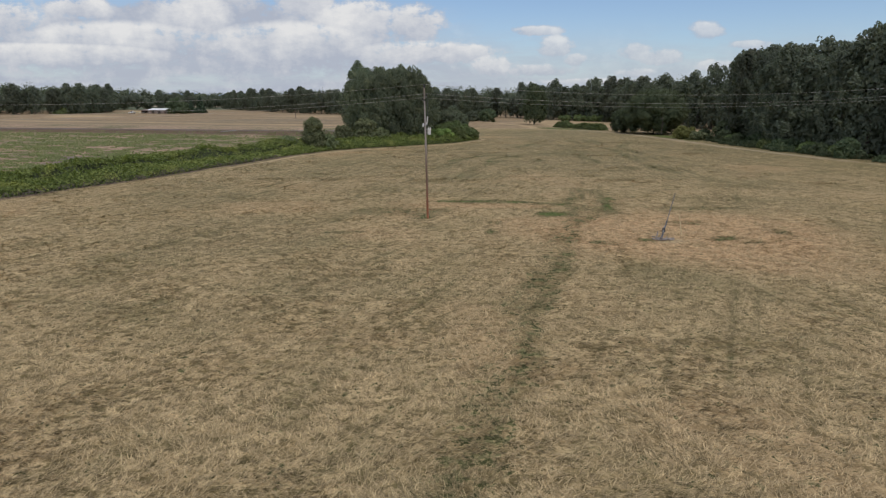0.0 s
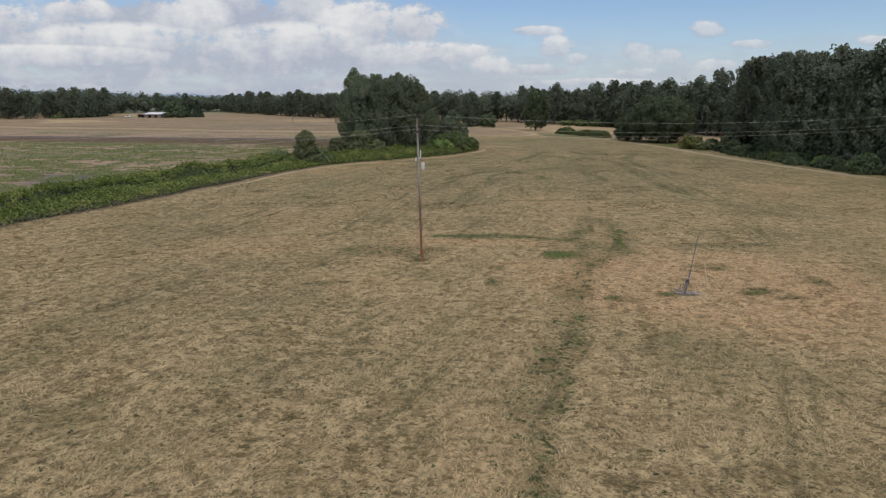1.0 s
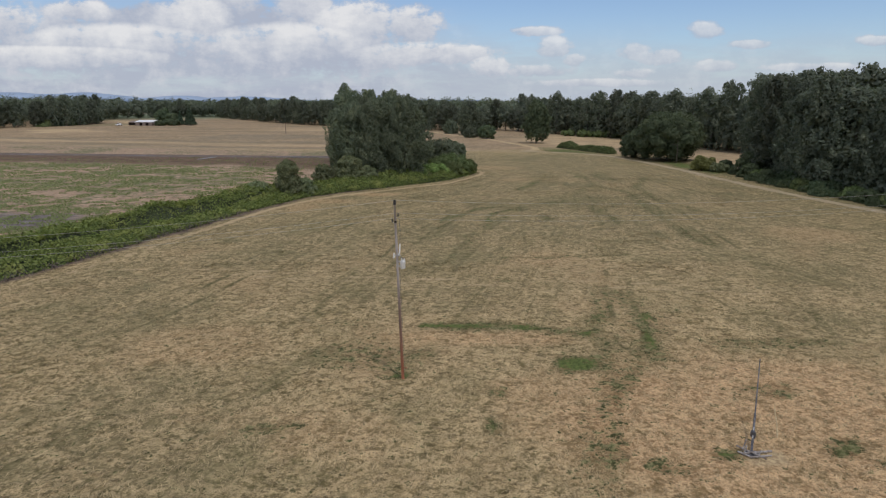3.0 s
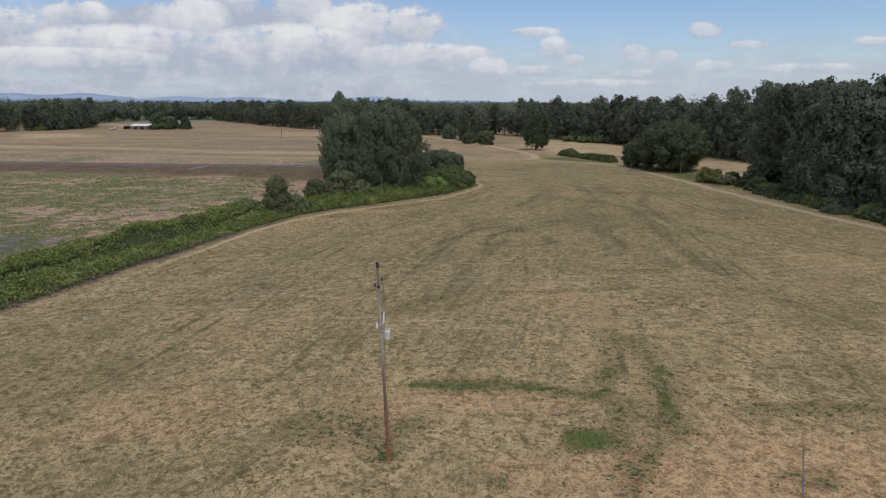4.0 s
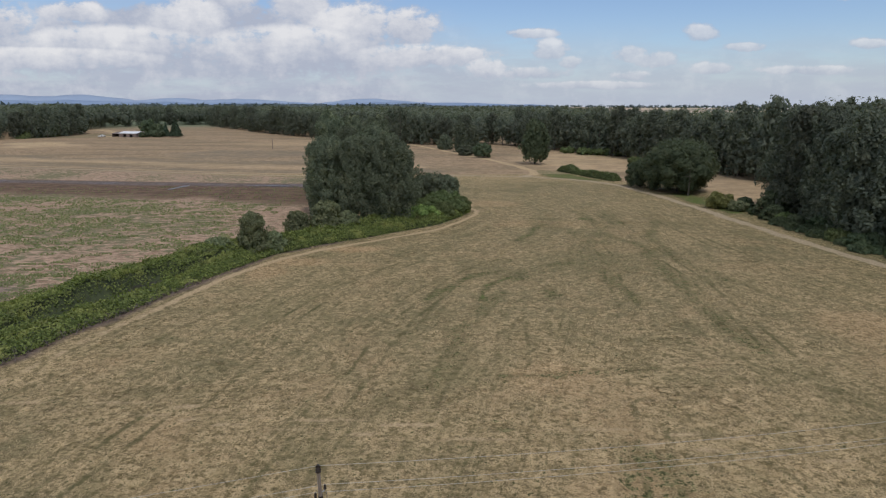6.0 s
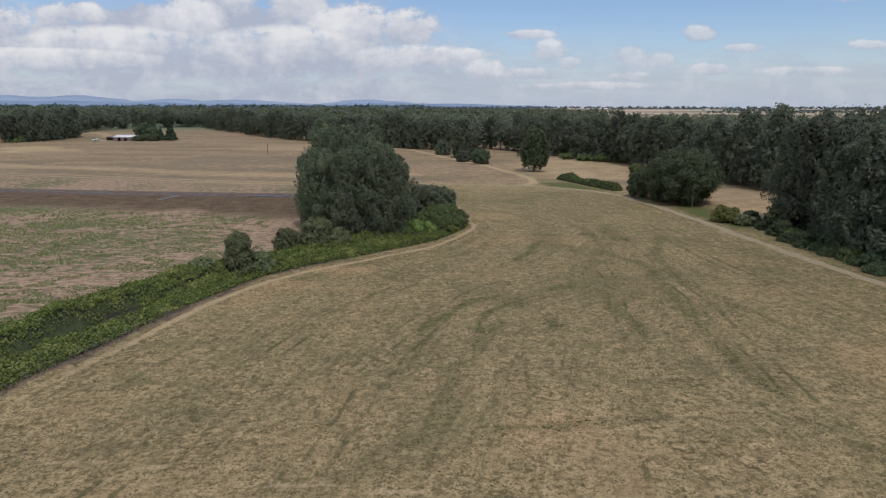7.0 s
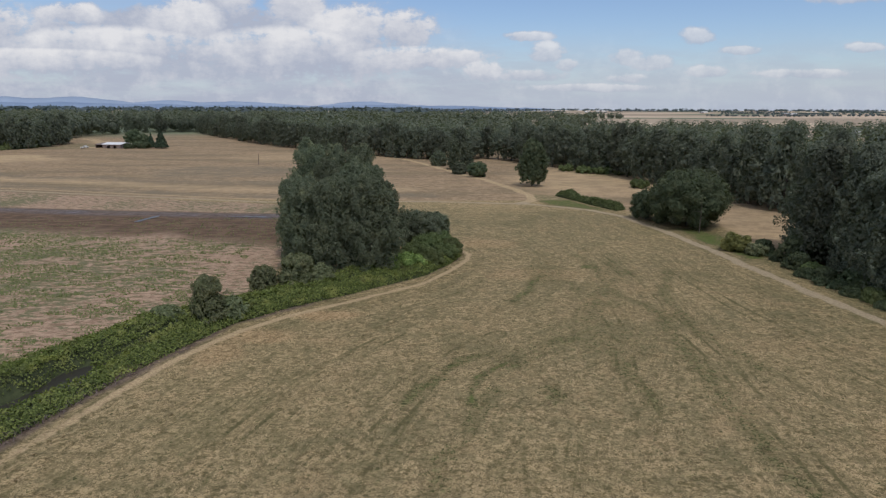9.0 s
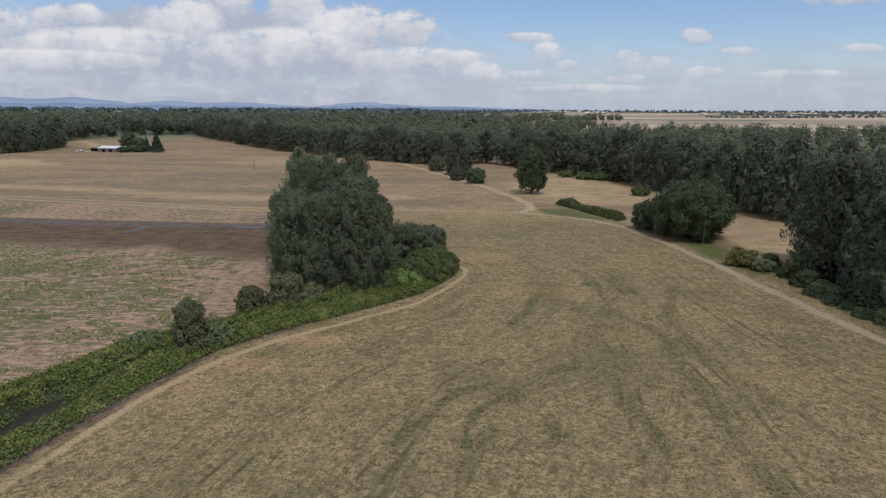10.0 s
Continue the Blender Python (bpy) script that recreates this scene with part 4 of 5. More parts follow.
    dull = np.maximum(dull, band(wx, wy, [(-260, 330), (-150, 292), (-60, 278)], 4.0, 6.0) * 0.7)
    m["dull"] = dull * (0.5 + 0.5 * lattice(x, y, 5, 83))
    gold = np.maximum(spot(wx, wy, -200, 372, 26, 24, 1.0), band(wx, wy, [(-230, 305), (-120, 275), (-50, 257), (0, 256)], 3.0, 6.0) * 0.75)
    m["gold"] = np.maximum(gold, np.maximum(spot(wx, wy, -60, 400, 60, 40, 0.5), np.maximum(spot(x, y, 84, 190, 24, 34, 0.8), spot(x, y, 58, 285, 34, 50, 0.9)))) * (0.5 + 0.5 * lattice(x, y, 6, 84))
    m["far"] = np.clip((np.hypot(x, y) - 640) / 120, 0, 1)
    # bare strip along the hedge foot, and painted shade on the ground beneath it
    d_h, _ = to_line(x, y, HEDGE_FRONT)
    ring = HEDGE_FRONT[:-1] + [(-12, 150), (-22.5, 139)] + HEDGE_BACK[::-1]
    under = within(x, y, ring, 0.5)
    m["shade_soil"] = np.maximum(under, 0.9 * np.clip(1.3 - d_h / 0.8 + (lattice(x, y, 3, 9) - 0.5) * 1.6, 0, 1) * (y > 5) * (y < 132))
    return m


def ground_height(x, y):
    d, _ = to_line(x, y, DITCH)
    dip = -1.5 * np.clip(1.35 - d / 2.3, 0, 1)
    roll_ = 0.10 * (lattice(x, y, 9.0, 11) - 0.5) + 0.05 * (lattice(x, y, 1.3, 12) - 0.5)
    near = np.clip((700 - np.hypot(x, y)) / 300, 0, 1)
    return (dip + roll_) * near


# ---- ground ----
def spaced(stops, steps, reach, grow):
    """Grid lines: even steps between the stops, then ever wider out to the horizon."""
    mid = [stops[0]]
    for lo, hi, st in zip(stops, stops[1:], steps):
        n_ = max(1, round((hi - lo) / st))
        mid += [lo + (hi - lo) * (i + 1) / n_ for i in range(n_)]
    a, s, p = [], steps[0], stops[0]
    while p > -reach:
        s *= grow
        p -= s
        a.append(p)
    b, s, p = [], steps[-1], stops[-1]
    while p < reach:
        s *= grow
        p += s
        b.append(p)
    return np.array(a[::-1] + mid + b)


gx, gy = spaced([-270, -150, -48, 64], [6.0, 2.6, 0.68], 4850.0, 1.13), spaced([8, 168, 300, 370, 560], [0.66, 1.0, 1.8, 5.0], 4850.0, 1.12)
GX, GY = np.meshgrid(gx, gy)
fx, fy = GX.ravel(), GY.ravel()
idx = np.arange(len(fx)).reshape(GX.shape)
quads = np.stack([idx[:-1, :-1], idx[:-1, 1:], idx[1:, 1:], idx[1:, :-1]], -1).reshape(-1, 4)
ground_me = quick_mesh("ground", np.stack([fx, fy, ground_height(fx, fy)], 1), quads)
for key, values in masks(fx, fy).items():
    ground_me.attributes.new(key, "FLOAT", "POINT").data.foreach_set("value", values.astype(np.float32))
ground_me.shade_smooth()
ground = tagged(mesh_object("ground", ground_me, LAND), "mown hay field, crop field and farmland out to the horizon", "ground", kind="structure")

bm = bmesh.new()
for (ax, ay), (bx, by) in zip(DITCH, DITCH[1:]):
    n = Vector((by - ay, ax - bx)).normalized() * 2.2
    bm.faces.new([bm.verts.new((px, py, -0.62)) for px, py in ((ax - n.x, ay - n.y), (bx - n.x, by - n.y), (bx + n.x, by + n.y), (ax + n.x, ay + n.y))])
tagged(part("water", bm, WATER), "dark still water in the ditch between brambles", "water", kind="structure")


for line in ([(-67.4, 195.0), (-66.9, 198.5), (-66.2, 201.5), (-65.4, 204.8)], [(-50.0, 204.2), (-46.0, 203.8), (-41.0, 203.4), (-36.5, 202.6)]):
    bm = bmesh.new()
    left, right = [], []
    for i in range(19):
        f = i / 18 * (len(line) - 1)
        j = min(int(f), len(line) - 2)
        c = Vector(line[j]).lerp(Vector(line[j + 1]), f - j)
        n = Vector((line[j + 1][1] - line[j][1], line[j][0] - line[j + 1][0])).normalized()
        half = (0.25 + 1.5 * float(lattice(c.x, c.y, 1.5, 71))) * min(1.0, 0.15 + min(i, 18 - i) / 4) * 0.6
        left.append(bm.verts.new((c.x + n.x * half, c.y + n.y * half, 0.10)))
        right.append(bm.verts.new((c.x - n.x * half, c.y - n.y * half, 0.10)))
    for i in range(18):
        bm.faces.new((left[i], left[i + 1], right[i + 1], right[i]))
    tagged(part("water", bm, WATER), "shallow puddle shining on the wet dark soil", "water", kind="structure")


# ---- mown grass lying on the field ----
def scatter_blades(name, label, n, region, length, width, seed, rise):
    rng = np.random.default_rng(seed)
    x, y = region(rng, n)
    ok = ~inside(x, y, HEDGE_FRONT[:-1] + [(-12, 150), (-22.5, 139)] + HEDGE_BACK[::-1]) & ~inside(x, y, CROP_EDGE)
    x, y = x[ok], y[ok]
    n = len(x)
    m = masks(x, y)
    keep = rng.uniform(0, 1, n) > m["track"] * 0.9
    x, y = x[keep], y[keep]
    n = len(x)
    a = rng.normal(0.35, 0.9, n) + (lattice(x, y, 2.5, 21) - 0.5) * 5
    ln, wd = length * rng.uniform(0.5, 1.4, n), width * rng.uniform(0.6, 1.4, n)
    z = ground_height(x, y)
    up = rise * rng.uniform(0.1, 1.0, n)
    dx, dy = np.cos(a), np.sin(a)
    v0 = np.stack([x - dy * wd, y + dx * wd, z + 0.01], 1)
    v1 = np.stack([x + dy * wd, y - dx * wd, z + 0.01], 1)
    v2 = np.stack([x + dx * ln, y + dy * ln, z + up], 1)
    me = quick_mesh(name, np.stack([v0, v1, v2], 1).reshape(-1, 3), np.arange(3 * n).reshape(n, 3))
    for key, values in masks(x, y).items():
        me.attributes.new(key, "FLOAT", "POINT").data.foreach_set("value", np.repeat(values, 3).astype(np.float32))
    return tagged(mesh_object(name, me, BLADES), label, "grass", kind="stuff")


def near_strip(rng, n):
    per = 6
    y = 8 + 70 * rng.uniform(0, 1, n // per) ** 1.35
    x = rng.uniform(-1, 1, n // per) * (y * 0.72 + 9) + 3
    x, y = np.repeat(x, per), np.repeat(y, per)
    return x + rng.normal(0, 0.09, len(x)), y + rng.normal(0, 0.09, len(x))


scatter_blades("mown_grass", "short cut straw-coloured hay lying over the field", 290000, near_strip, 0.26, 0.014, 5, 0.17)


def far_strip(rng, n):
    per = 7
    y = 74 + 92 * rng.uniform(0, 1, n // per) ** 1.2
    x = -28 + 96 * rng.uniform(0, 1, n // per)
    ok = (lattice(x, y, 5.0, 91) * 0.6 + lattice(x, y, 1.6, 92) * 0.4 > 0.42) & (x < 58.5 - (y - 100) * 0.02)
    x, y = np.repeat(x[ok], per), np.repeat(y[ok], per)
    return x + rng.normal(0, 0.16, len(x)), y + rng.normal(0, 0.13, len(x))


scatter_blades("mown_grass", "tufts of cut grass scattered over the far half of the field", 110000, far_strip, 0.22, 0.030, 6, 0.17)


# ---- distance: hills, woods and farmsteads on the plain ----
def ridge(name, y, x0, x1, heights, label, mat=None):
    rng = np.random.default_rng(9)
    n = 160
    xs = np.linspace(x0, x1, n)
    top = np.interp(np.linspace(0, 1, n), np.linspace(0, 1, len(heights)), heights)
    top = top * (1 + 0.10 * (lattice(xs, xs * 0, 160, 3) - 0.5)) + 6 * (lattice(xs, xs * 0, 60, 7) - 0.5)
    bm = bmesh.new()
    rows_ = []
    for back, frac in ((0, 0.0), (60, 0.55), (130, 1.0), (200, 0.0)):
        rows_.append([bm.verts.new((x, y + back + 25 * (lattice(np.array(x), np.array(back * 1.0), 90, 5) - 0.5), -2 + max(h, 0.5) * frac)) for x, h in zip(xs, top)])
    for r1, r2 in zip(rows_, rows_[1:]):
        for i in range(n - 1):
            bm.faces.new((r1[i], r1[i + 1], r2[i + 1], r2[i]))
    return tagged(part(name, bm, mat or HILL_HAZE, smooth=True), label, "hills", kind="structure")


# both ridges carry their haze in the base colour
ridge("backdrop", 4400, -3700, 760, [34, 40, 52, 48, 44, 50, 40, 34, 38, 30, 34, 28, 30, 24, 34, 36, 30, 34, 28, 22, 14], "low wooded foothills coloured haze-blue under the far ridge")
ridge("backdrop_1", 4640, -3900, 60, [66, 72, 84, 92, 90, 92, 86, 81, 76, 80, 90, 86, 74, 62, 44, 54, 66, 62, 53, 56, 60, 56, 47, 42, 36, 30, 40, 54, 62, 54, 44, 38, 30, 20], "ridge of hills coloured pale haze-blue on the far horizon", HILL_FAR_HAZE)


def woods(name, spots, label, size, seed, leaf=None, per=26):
    """Far trees joined in one mesh: each a small lumpy crown of leaf masses."""
    rng = np.random.default_rng(seed)
    vs, fs, base = [], [], 0
    for x, y, h, r in spots:
        vs.append(BALL1_V * rng.uniform(0.35, 0.80, (len(BALL1_V), 1)) * np.array([r, r, h * 0.46]) + np.array([x, y, h * 0.46]))
        fs.append(BALL1_F + base)
        base += len(BALL1_V)
    v, f = np.concatenate(vs), np.concatenate(fs)
    sp = np.array(spots)
    pick = np.repeat(np.arange(len(sp)), per)
    d = unit(rng.normal(0, 1, (len(pick), 3)) + np.array([0, 0, 0.5]))
    reach = rng.uniform(0.62, 1.05, len(pick))
    at = np.stack([sp[pick, 0] + d[:, 0] * sp[pick, 3] * reach, sp[pick, 1] + d[:, 1] * sp[pick, 3] * reach, sp[pick, 2] * (0.52 + 0.48 * d[:, 2] * reach)], 1)
    qv, qf = leaflets(rng, at, unit(d + np.array([0, 0, 0.3])), size * sp[pick, 3] / 6.0)
    me = quick_mesh(name, np.concatenate([v, qv]), np.concatenate([f, qf + len(v)]))
    return tagged(mesh_object(name, me, leaf or LEAF_WOOD), label, "trees", kind="stuff")


rng = np.random.default_rng(31)
belts = []
for i in range(36):
    y = 1300 + 2900 * rng.uniform(0, 1) ** 0.6
    x = rng.uniform(-0.25, 0.75) * y
    ln, h = rng.uniform(60, 520) * y / 2500, rng.uniform(5, 10)
    for s in np.arange(0, ln, 11):
        belts.append((x + s, y + rng.uniform(-14, 14), h * rng.uniform(0.7, 1.2), rng.uniform(5, 9)))
for s in np.arange(-1500, 3200, 16):
    belts.append((s, 4300 + rng.uniform(-60, 60), rng.uniform(9, 18), rng.uniform(9, 16)))
for y in (1650, 2050, 2600, 3200, 4000):
    for x in np.arange(-0.78 * y, -0.02 * y, 46):
        belts.append((x + rng.uniform(-15, 15), y + rng.uniform(-120, 120), rng.uniform(13, 22), rng.uniform(24, 42)))
woods("distant_woods", belts, "dark belts of haze-blue coloured trees far off on the plain", 1.7, 4, FAR_LEAF_HAZE, 20)


def farm_shed(x, y, sx, sy, h, roof, label, turn=0.0):
    ob = thing("farm_building", (x, y, 0), label, "building", "buildings on the plain", turn)
    bm = bmesh.new()
    box(bm, (0, 0, h / 2), (sx, sy, h))
    part("wall", bm, WHITE_PAINT if roof else BARN_WALL, ob)
    bm = bmesh.new()
    a = [bm.verts.new(p) for p in ((-sx * 0.52, -sy * 0.54, h), (sx * 0.52, -sy * 0.54, h), (sx * 0.52, 0, h * 1.4), (-sx * 0.52, 0, h * 1.4), (sx * 0.52, sy * 0.54, h), (-sx * 0.52, sy * 0.54, h))]
    for f in ((0, 1, 2, 3), (3, 2, 4, 5), (1, 4, 2), (0, 3, 5), (0, 5, 4, 1)):
        bm.faces.new([a[i] for i in f])
    part("roof", bm, ROOF, ob)
    return ob


for i in range(13):
    y = rng.uniform(1800, 4000)
    farm_shed(rng.uniform(0.05, 0.62) * y, y, rng.uniform(10, 30), rng.uniform(8, 14), rng.uniform(3, 5), rng.uniform() < 0.75, "pale metal-roofed farm building far off on the plain", rng.uniform(-20, 20))
farm_shed(384, 640, 26, 14, 5, True, "white farm building beyond the woodland")

# ---- woodland round the fields ----
EDGE_LEFT = [(-330, 380), (-275, 425), (-258, 452), (-254, 482), (-266, 520), (-330, 600), (-322, 650), (-300, 690), (-262, 716)]
EDGE_MID = [(-246, 716), (-206, 640), (-168, 582), (-130, 520), (-98, 476), (-52, 424), (-17, 390), (6, 376), (32, 388), (48, 354), (66, 326), (80, 292), (86, 262), (92, 234), (98, 206), (97, 186), (90, 172)]
EDGE_RIGHT = [(76, 168), (73, 158), (72, 146), (72.5, 134), (74, 122), (77, 110), (80, 98), (84, 86), (90, 70)]
WOOD_LABELS = {
    "poplar": "tall dark-green cottonwood in the dense woodland edge",
    "broad": "rounded dark-green broadleaf tree in the woodland edge",
}
kinds = []
for i in range(5):
    kinds.append(make_tree("cottonwood_tree", 100 + i, 20.0, 4.6 + 0.25 * i, "poplar", LEAF_WOOD, 2900, 0.31, WOOD_LABELS["poplar"], fine=False, lobes=22, low=0.06))
for i in range(3):
    kinds.append(make_tree("broadleaf_tree", 120 + i, 16.0, 6.0, "round", LEAF_WOOD, 2600, 0.33, WOOD_LABELS["broad"], fine=False, lobes=24, low=0.0))
used = set()


def plant(k, x, y, s, sz, group):
    """Stand a tree of kind k here: the first time the model itself, then copies."""
    turn = rng.uniform(0, 360)
    if k in used:
        ob = again(kinds[k], x, y, turn, s, sz)
    else:
        used.add(k)
        ob = placed(kinds[k], x, y, turn, s, sz)
    ob["group"] = group
    return ob


def along(line, step):
    total, out = 0.0, []
    carry = 0.0
    for (ax, ay), (bx, by) in zip(line, line[1:]):
        ln = math.hypot(bx - ax, by - ay)
        d = carry
        while d < ln:
            out.append((ax + (bx - ax) * d / ln, ay + (by - ay) * d / ln, (by - ay) / ln, -(bx - ax) / ln))
            d += step * (1 + max(0, math.hypot(ax, ay) - 300) / 380)
        carry = d - ln
    return out


deep = []
for line, sign, group in ((EDGE_LEFT, -1, "trees of the woodland"), (EDGE_MID, -1, "trees of the woodland")):
    for row_, off in enumerate((2.5, 10.0)):
        for x, y, nx, ny in along(line, 7.2 if row_ == 0 else 10.5):
            px, py = x + sign * nx * off + rng.uniform(-2, 2), y + sign * ny * off + rng.uniform(-2, 2)
            k = int(rng.choice(8, p=[.13, .13, .13, .11, .11, .13, .13, .13]))
            tall = rng.uniform(0.84, 1.08) * (0.9 if row_ == 0 and rng.uniform() < 0.35 else 1.0) * (0.98 + 0.04 * (px > 45) + 0.20 * (px > 78 and py < 235) + 0.07 * (px < -250 and py < 520))
            plant(k, px, py, rng.uniform(0.85, 1.15), tall * (1.0 if k < 5 else 1.12), group)
    for row_, off in enumerate((19, 29, 40, 53, 68, 86, 108)):
        for x, y, nx, ny in along(line, 9.5 + row_ * 1.4):
            deep.append((x + sign * nx * off + rng.uniform(-4, 4), y + sign * ny * off + rng.uniform(-4, 4), rng.uniform(16.0, 19.5) * (1.0 + 0.06 * (x > 45) + 0.20 * (x > 78 and y < 235)), rng.uniform(4.6, 6.4)))
deep = [d for d in deep if not (d[0] < 60 and d[1] < 372 and d[0] > -255)]
woods("woodland", deep, "dense dark-green woodland behind the edge trees", 0.58, 8, None, 190)
beyond_ = [(rng.uniform(-1100, -120), rng.uniform(760, 1500), rng.uniform(15, 21), rng.uniform(6, 9)) for i in range(720)]
beyond_ += [(rng.uniform(-0.2, 0.07 + 0.22 * float(lattice(y_, 0.0, 110, 5))) * y_, y_, rng.uniform(15, 19), rng.uniform(7, 11)) for y_ in rng.uniform(660, 1500, 420)]
woods("far_woodland", beyond_, "unbroken woodland stretching away behind the fields", 1.15, 12, None, 62)
nearer = [(rng.uniform(-100, 420), rng.uniform(470, 640), rng.uniform(13, 18), rng.uniform(5, 8)) for i in range(260)]
nearer += [(rng.uniform(-300, -205), rng.uniform(722, 790), rng.uniform(14, 18), rng.uniform(5, 8)) for i in range(60)]
nearer += [(rng.uniform(-480, -300), rng.uniform(380, 760), rng.uniform(16, 23), rng.uniform(6, 9)) for i in range(240)]
woods("far_woodland", nearer, "dark woodland filling the land behind the edge trees", 0.70, 13, None, 170)

# tall dark trees along the road on the field's edge
RIGHT_KINDS = [make_tree("cottonwood_tree", 140 + i, 22.0, 5.2, "poplar", LEAF_WOOD, 14000, 0.20, "tall dark cottonwood with foliage down to the roadside brush", lobes=34, low=0.03) for i in range(3)]
first = set()
for row_, off in enumerate((1.0, 9.0)):
    for x, y, nx, ny in along(EDGE_RIGHT, 6.8 + row_):
        if row_:
            plant(int(rng.integers(5)), x - nx * off + rng.uniform(-1, 1), y - ny * off + rng.uniform(-1, 1), rng.uniform(0.95, 1.1), rng.uniform(1.00, 1.18), "tall trees beside the dirt road")
            continue
        k = int(rng.integers(3))
        px, py, turn = x - nx * off + rng.uniform(-1, 1), y - ny * off + rng.uniform(-1, 1), rng.uniform(0, 360)
        s, sz = rng.uniform(0.85, 1.08), rng.uniform(0.84, 1.08) * (1.10 if py < 128 else 0.98)
        if k in first:
            ob = again(RIGHT_KINDS[k], px, py, turn, s, sz)
        else:
            first.add(k)
            ob = placed(RIGHT_KINDS[k], px, py, turn, s, sz)
        ob["group"] = "tall trees beside the dirt road"
back = []
for off in (18, 27, 37, 48, 61, 75):
    for x, y, nx, ny in along(EDGE_RIGHT, 9.0):
        back.append((x - nx * off + rng.uniform(-3, 3), y - ny * off + rng.uniform(-3, 3), rng.uniform(19.5, 24.0), rng.uniform(4.5, 6)))
woods("roadside_woodland", back, "dense dark woodland behind the roadside trees", 0.45, 15, LEAF_WOOD, 300)

# ---- the clump of cottonwoods at the bend of the hedge ----
CLUMP = [(-5.9, 147.0, 16.5, 4.5), (-11.8, 147.5, 16.7, 4.9), (-17.4, 151.0, 15.7, 4.7), (-4.6, 157.0, 14.6, 3.6), (-20.8, 161.0, 15.4, 4.2), (-10.0, 162.0, 17.6, 4.6), (-17.0, 175.0, 17.4, 4.8), (-9.4, 178.0, 16.8, 4.4), (-23.6, 188.0, 19.7, 4.8), (-13.0, 190.0, 19.6, 4.8), (-18.4, 189.5, 19.0, 4.4)]
for i, (x, y, h, r) in enumerate(CLUMP):
    ob = make_tree("cottonwood_tree", 200 + i, h, r, "poplar", LEAF_POPLAR, 32000, 0.118, "tall grey-green cottonwood with steep plumes, standing in the hedge bend", lobes=56, low=0.10, stems=2 if i < 3 else 1)
    placed(ob, x, y, 40 * i)
    ob["group"] = "cottonwoods in the hedge bend"

# ---- single trees ----
ob = make_tree("maple_tree", 301, 13.6, 8.6, "round", LEAF_MAPLE, 30000, 0.22, "broad domed dark-green maple beside the dirt road", lobes=54, low=0.0)
placed(ob, 63.3, 193.0, 20, 1.06, 1.05)
ob = make_tree("maple_tree", 302, 8.2, 4.2, "round", LEAF_MAPLE, 8000, 0.22, "small dense dark maple against the larger one", lobes=26, low=0.0)
placed(ob, 56.6, 202.0, 60)
ob = thing("dead_snag", (62.8, 184.3, 0), "bare pale dead trunk in front of the maple", "tree")
bm = bmesh.new()
tube(bm, [(0, 0, -0.2), (0.1, 0, 4), (0.0, 0.1, 7.4)], [0.13, 0.09, 0.03], 7)
for z, a, ln in ((3.2, 0.4, 1.6), (4.6, 2.6, 1.5), (5.6, 4.4, 1.2), (6.6, 1.2, 0.9)):
    tube(bm, [(0.05, 0, z), (math.cos(a) * ln * 0.6, math.sin(a) * ln * 0.6, z + 0.3), (math.cos(a) * ln, math.sin(a) * ln, z + 0.1)], [0.07, 0.045, 0.015], 5)
part("trunk", bm, BARK, ob)
ob = make_tree("field_tree", 303, 16.2, 5.2, "poplar", LEAF_MAPLE, 11000, 0.28, "solitary upright dark-green tree on the pasture's edge", lobes=34, low=0.16)
placed(ob, 37.5, 268.0, 10, 0.98)
ob = make_tree("field_tree", 304, 6.4, 4.0, "round", LEAF_MAPLE, 6000, 0.26, "small round very dark tree beside the track", lobes=26, low=0.0)
placed(ob, 19.9, 297.5, 0)
for i, (x, y, h, r) in enumerate(((11.3, 327.0, 14.6, 3.0), (16.6, 318.0, 12.6, 3.2), (4.5, 346.0, 7.0, 3.5), (13.5, 309.0, 5.0, 3.0))):
    ob = make_tree("slim_tree", 310 + i, h, r, "poplar", LEAF_SLIM, 5000, 0.27, "slender grey-green tree in the group beside the track", lobes=22, low=0.06)
    placed(ob, x, y, 70 * i)
    ob["group"] = "slender trees beside the track"


def make_shrub(name, x, y, h, r, leaf, count, size, label, seed, group="", lobes=18, style="round"):
    ob = make_tree(name, seed, h, r, style, leaf, count, size, label, "shrub", True, lobes, 0.06, 3, 0.0)
    placed(ob, x, y, seed * 37 % 360)
    if group:
        ob["group"] = group
    return ob


make_shrub("willow_shrub", -24.3, 123.8, 6.3, 2.5, LEAF_SHRUB, 9000, 0.11, "upright feathery grey-green willow growing in the brambles", 401, lobes=16, style="poplar")
make_shrub("willow_shrub", -22.0, 125.4, 3.0, 2.0, LEAF_SHRUB, 2200, 0.20, "low feathery grey-green willow beside the taller one", 402, style="poplar", lobes=12)
make_shrub("willow_shrub", -29.0, 122.0, 2.8, 2.2, LEAF_SHRUB, 2200, 0.20, "low feathery grey-green willow beside the taller one", 403, style="poplar", lobes=12)
make_shrub("hedge_shrub", -16.0, 138.6, 5.8, 3.0, LEAF_SHRUB, 8000, 0.15, "rounded olive-green shrub at the foot of the cottonwoods", 404, style="poplar", lobes=16)
make_shrub("hedge_shrub", -20.6, 136.6, 4.4, 2.2, LEAF_SHRUB, 5000, 0.15, "loose grey-green shrub at the foot of the cottonwoods", 405, style="poplar", lobes=14)
make_shrub("hedge_shrub", -13.0, 140.0, 4.0, 2.4, LEAF_SHRUB, 5000, 0.16, "rounded olive-green shrub at the foot of the cottonwoods", 406)
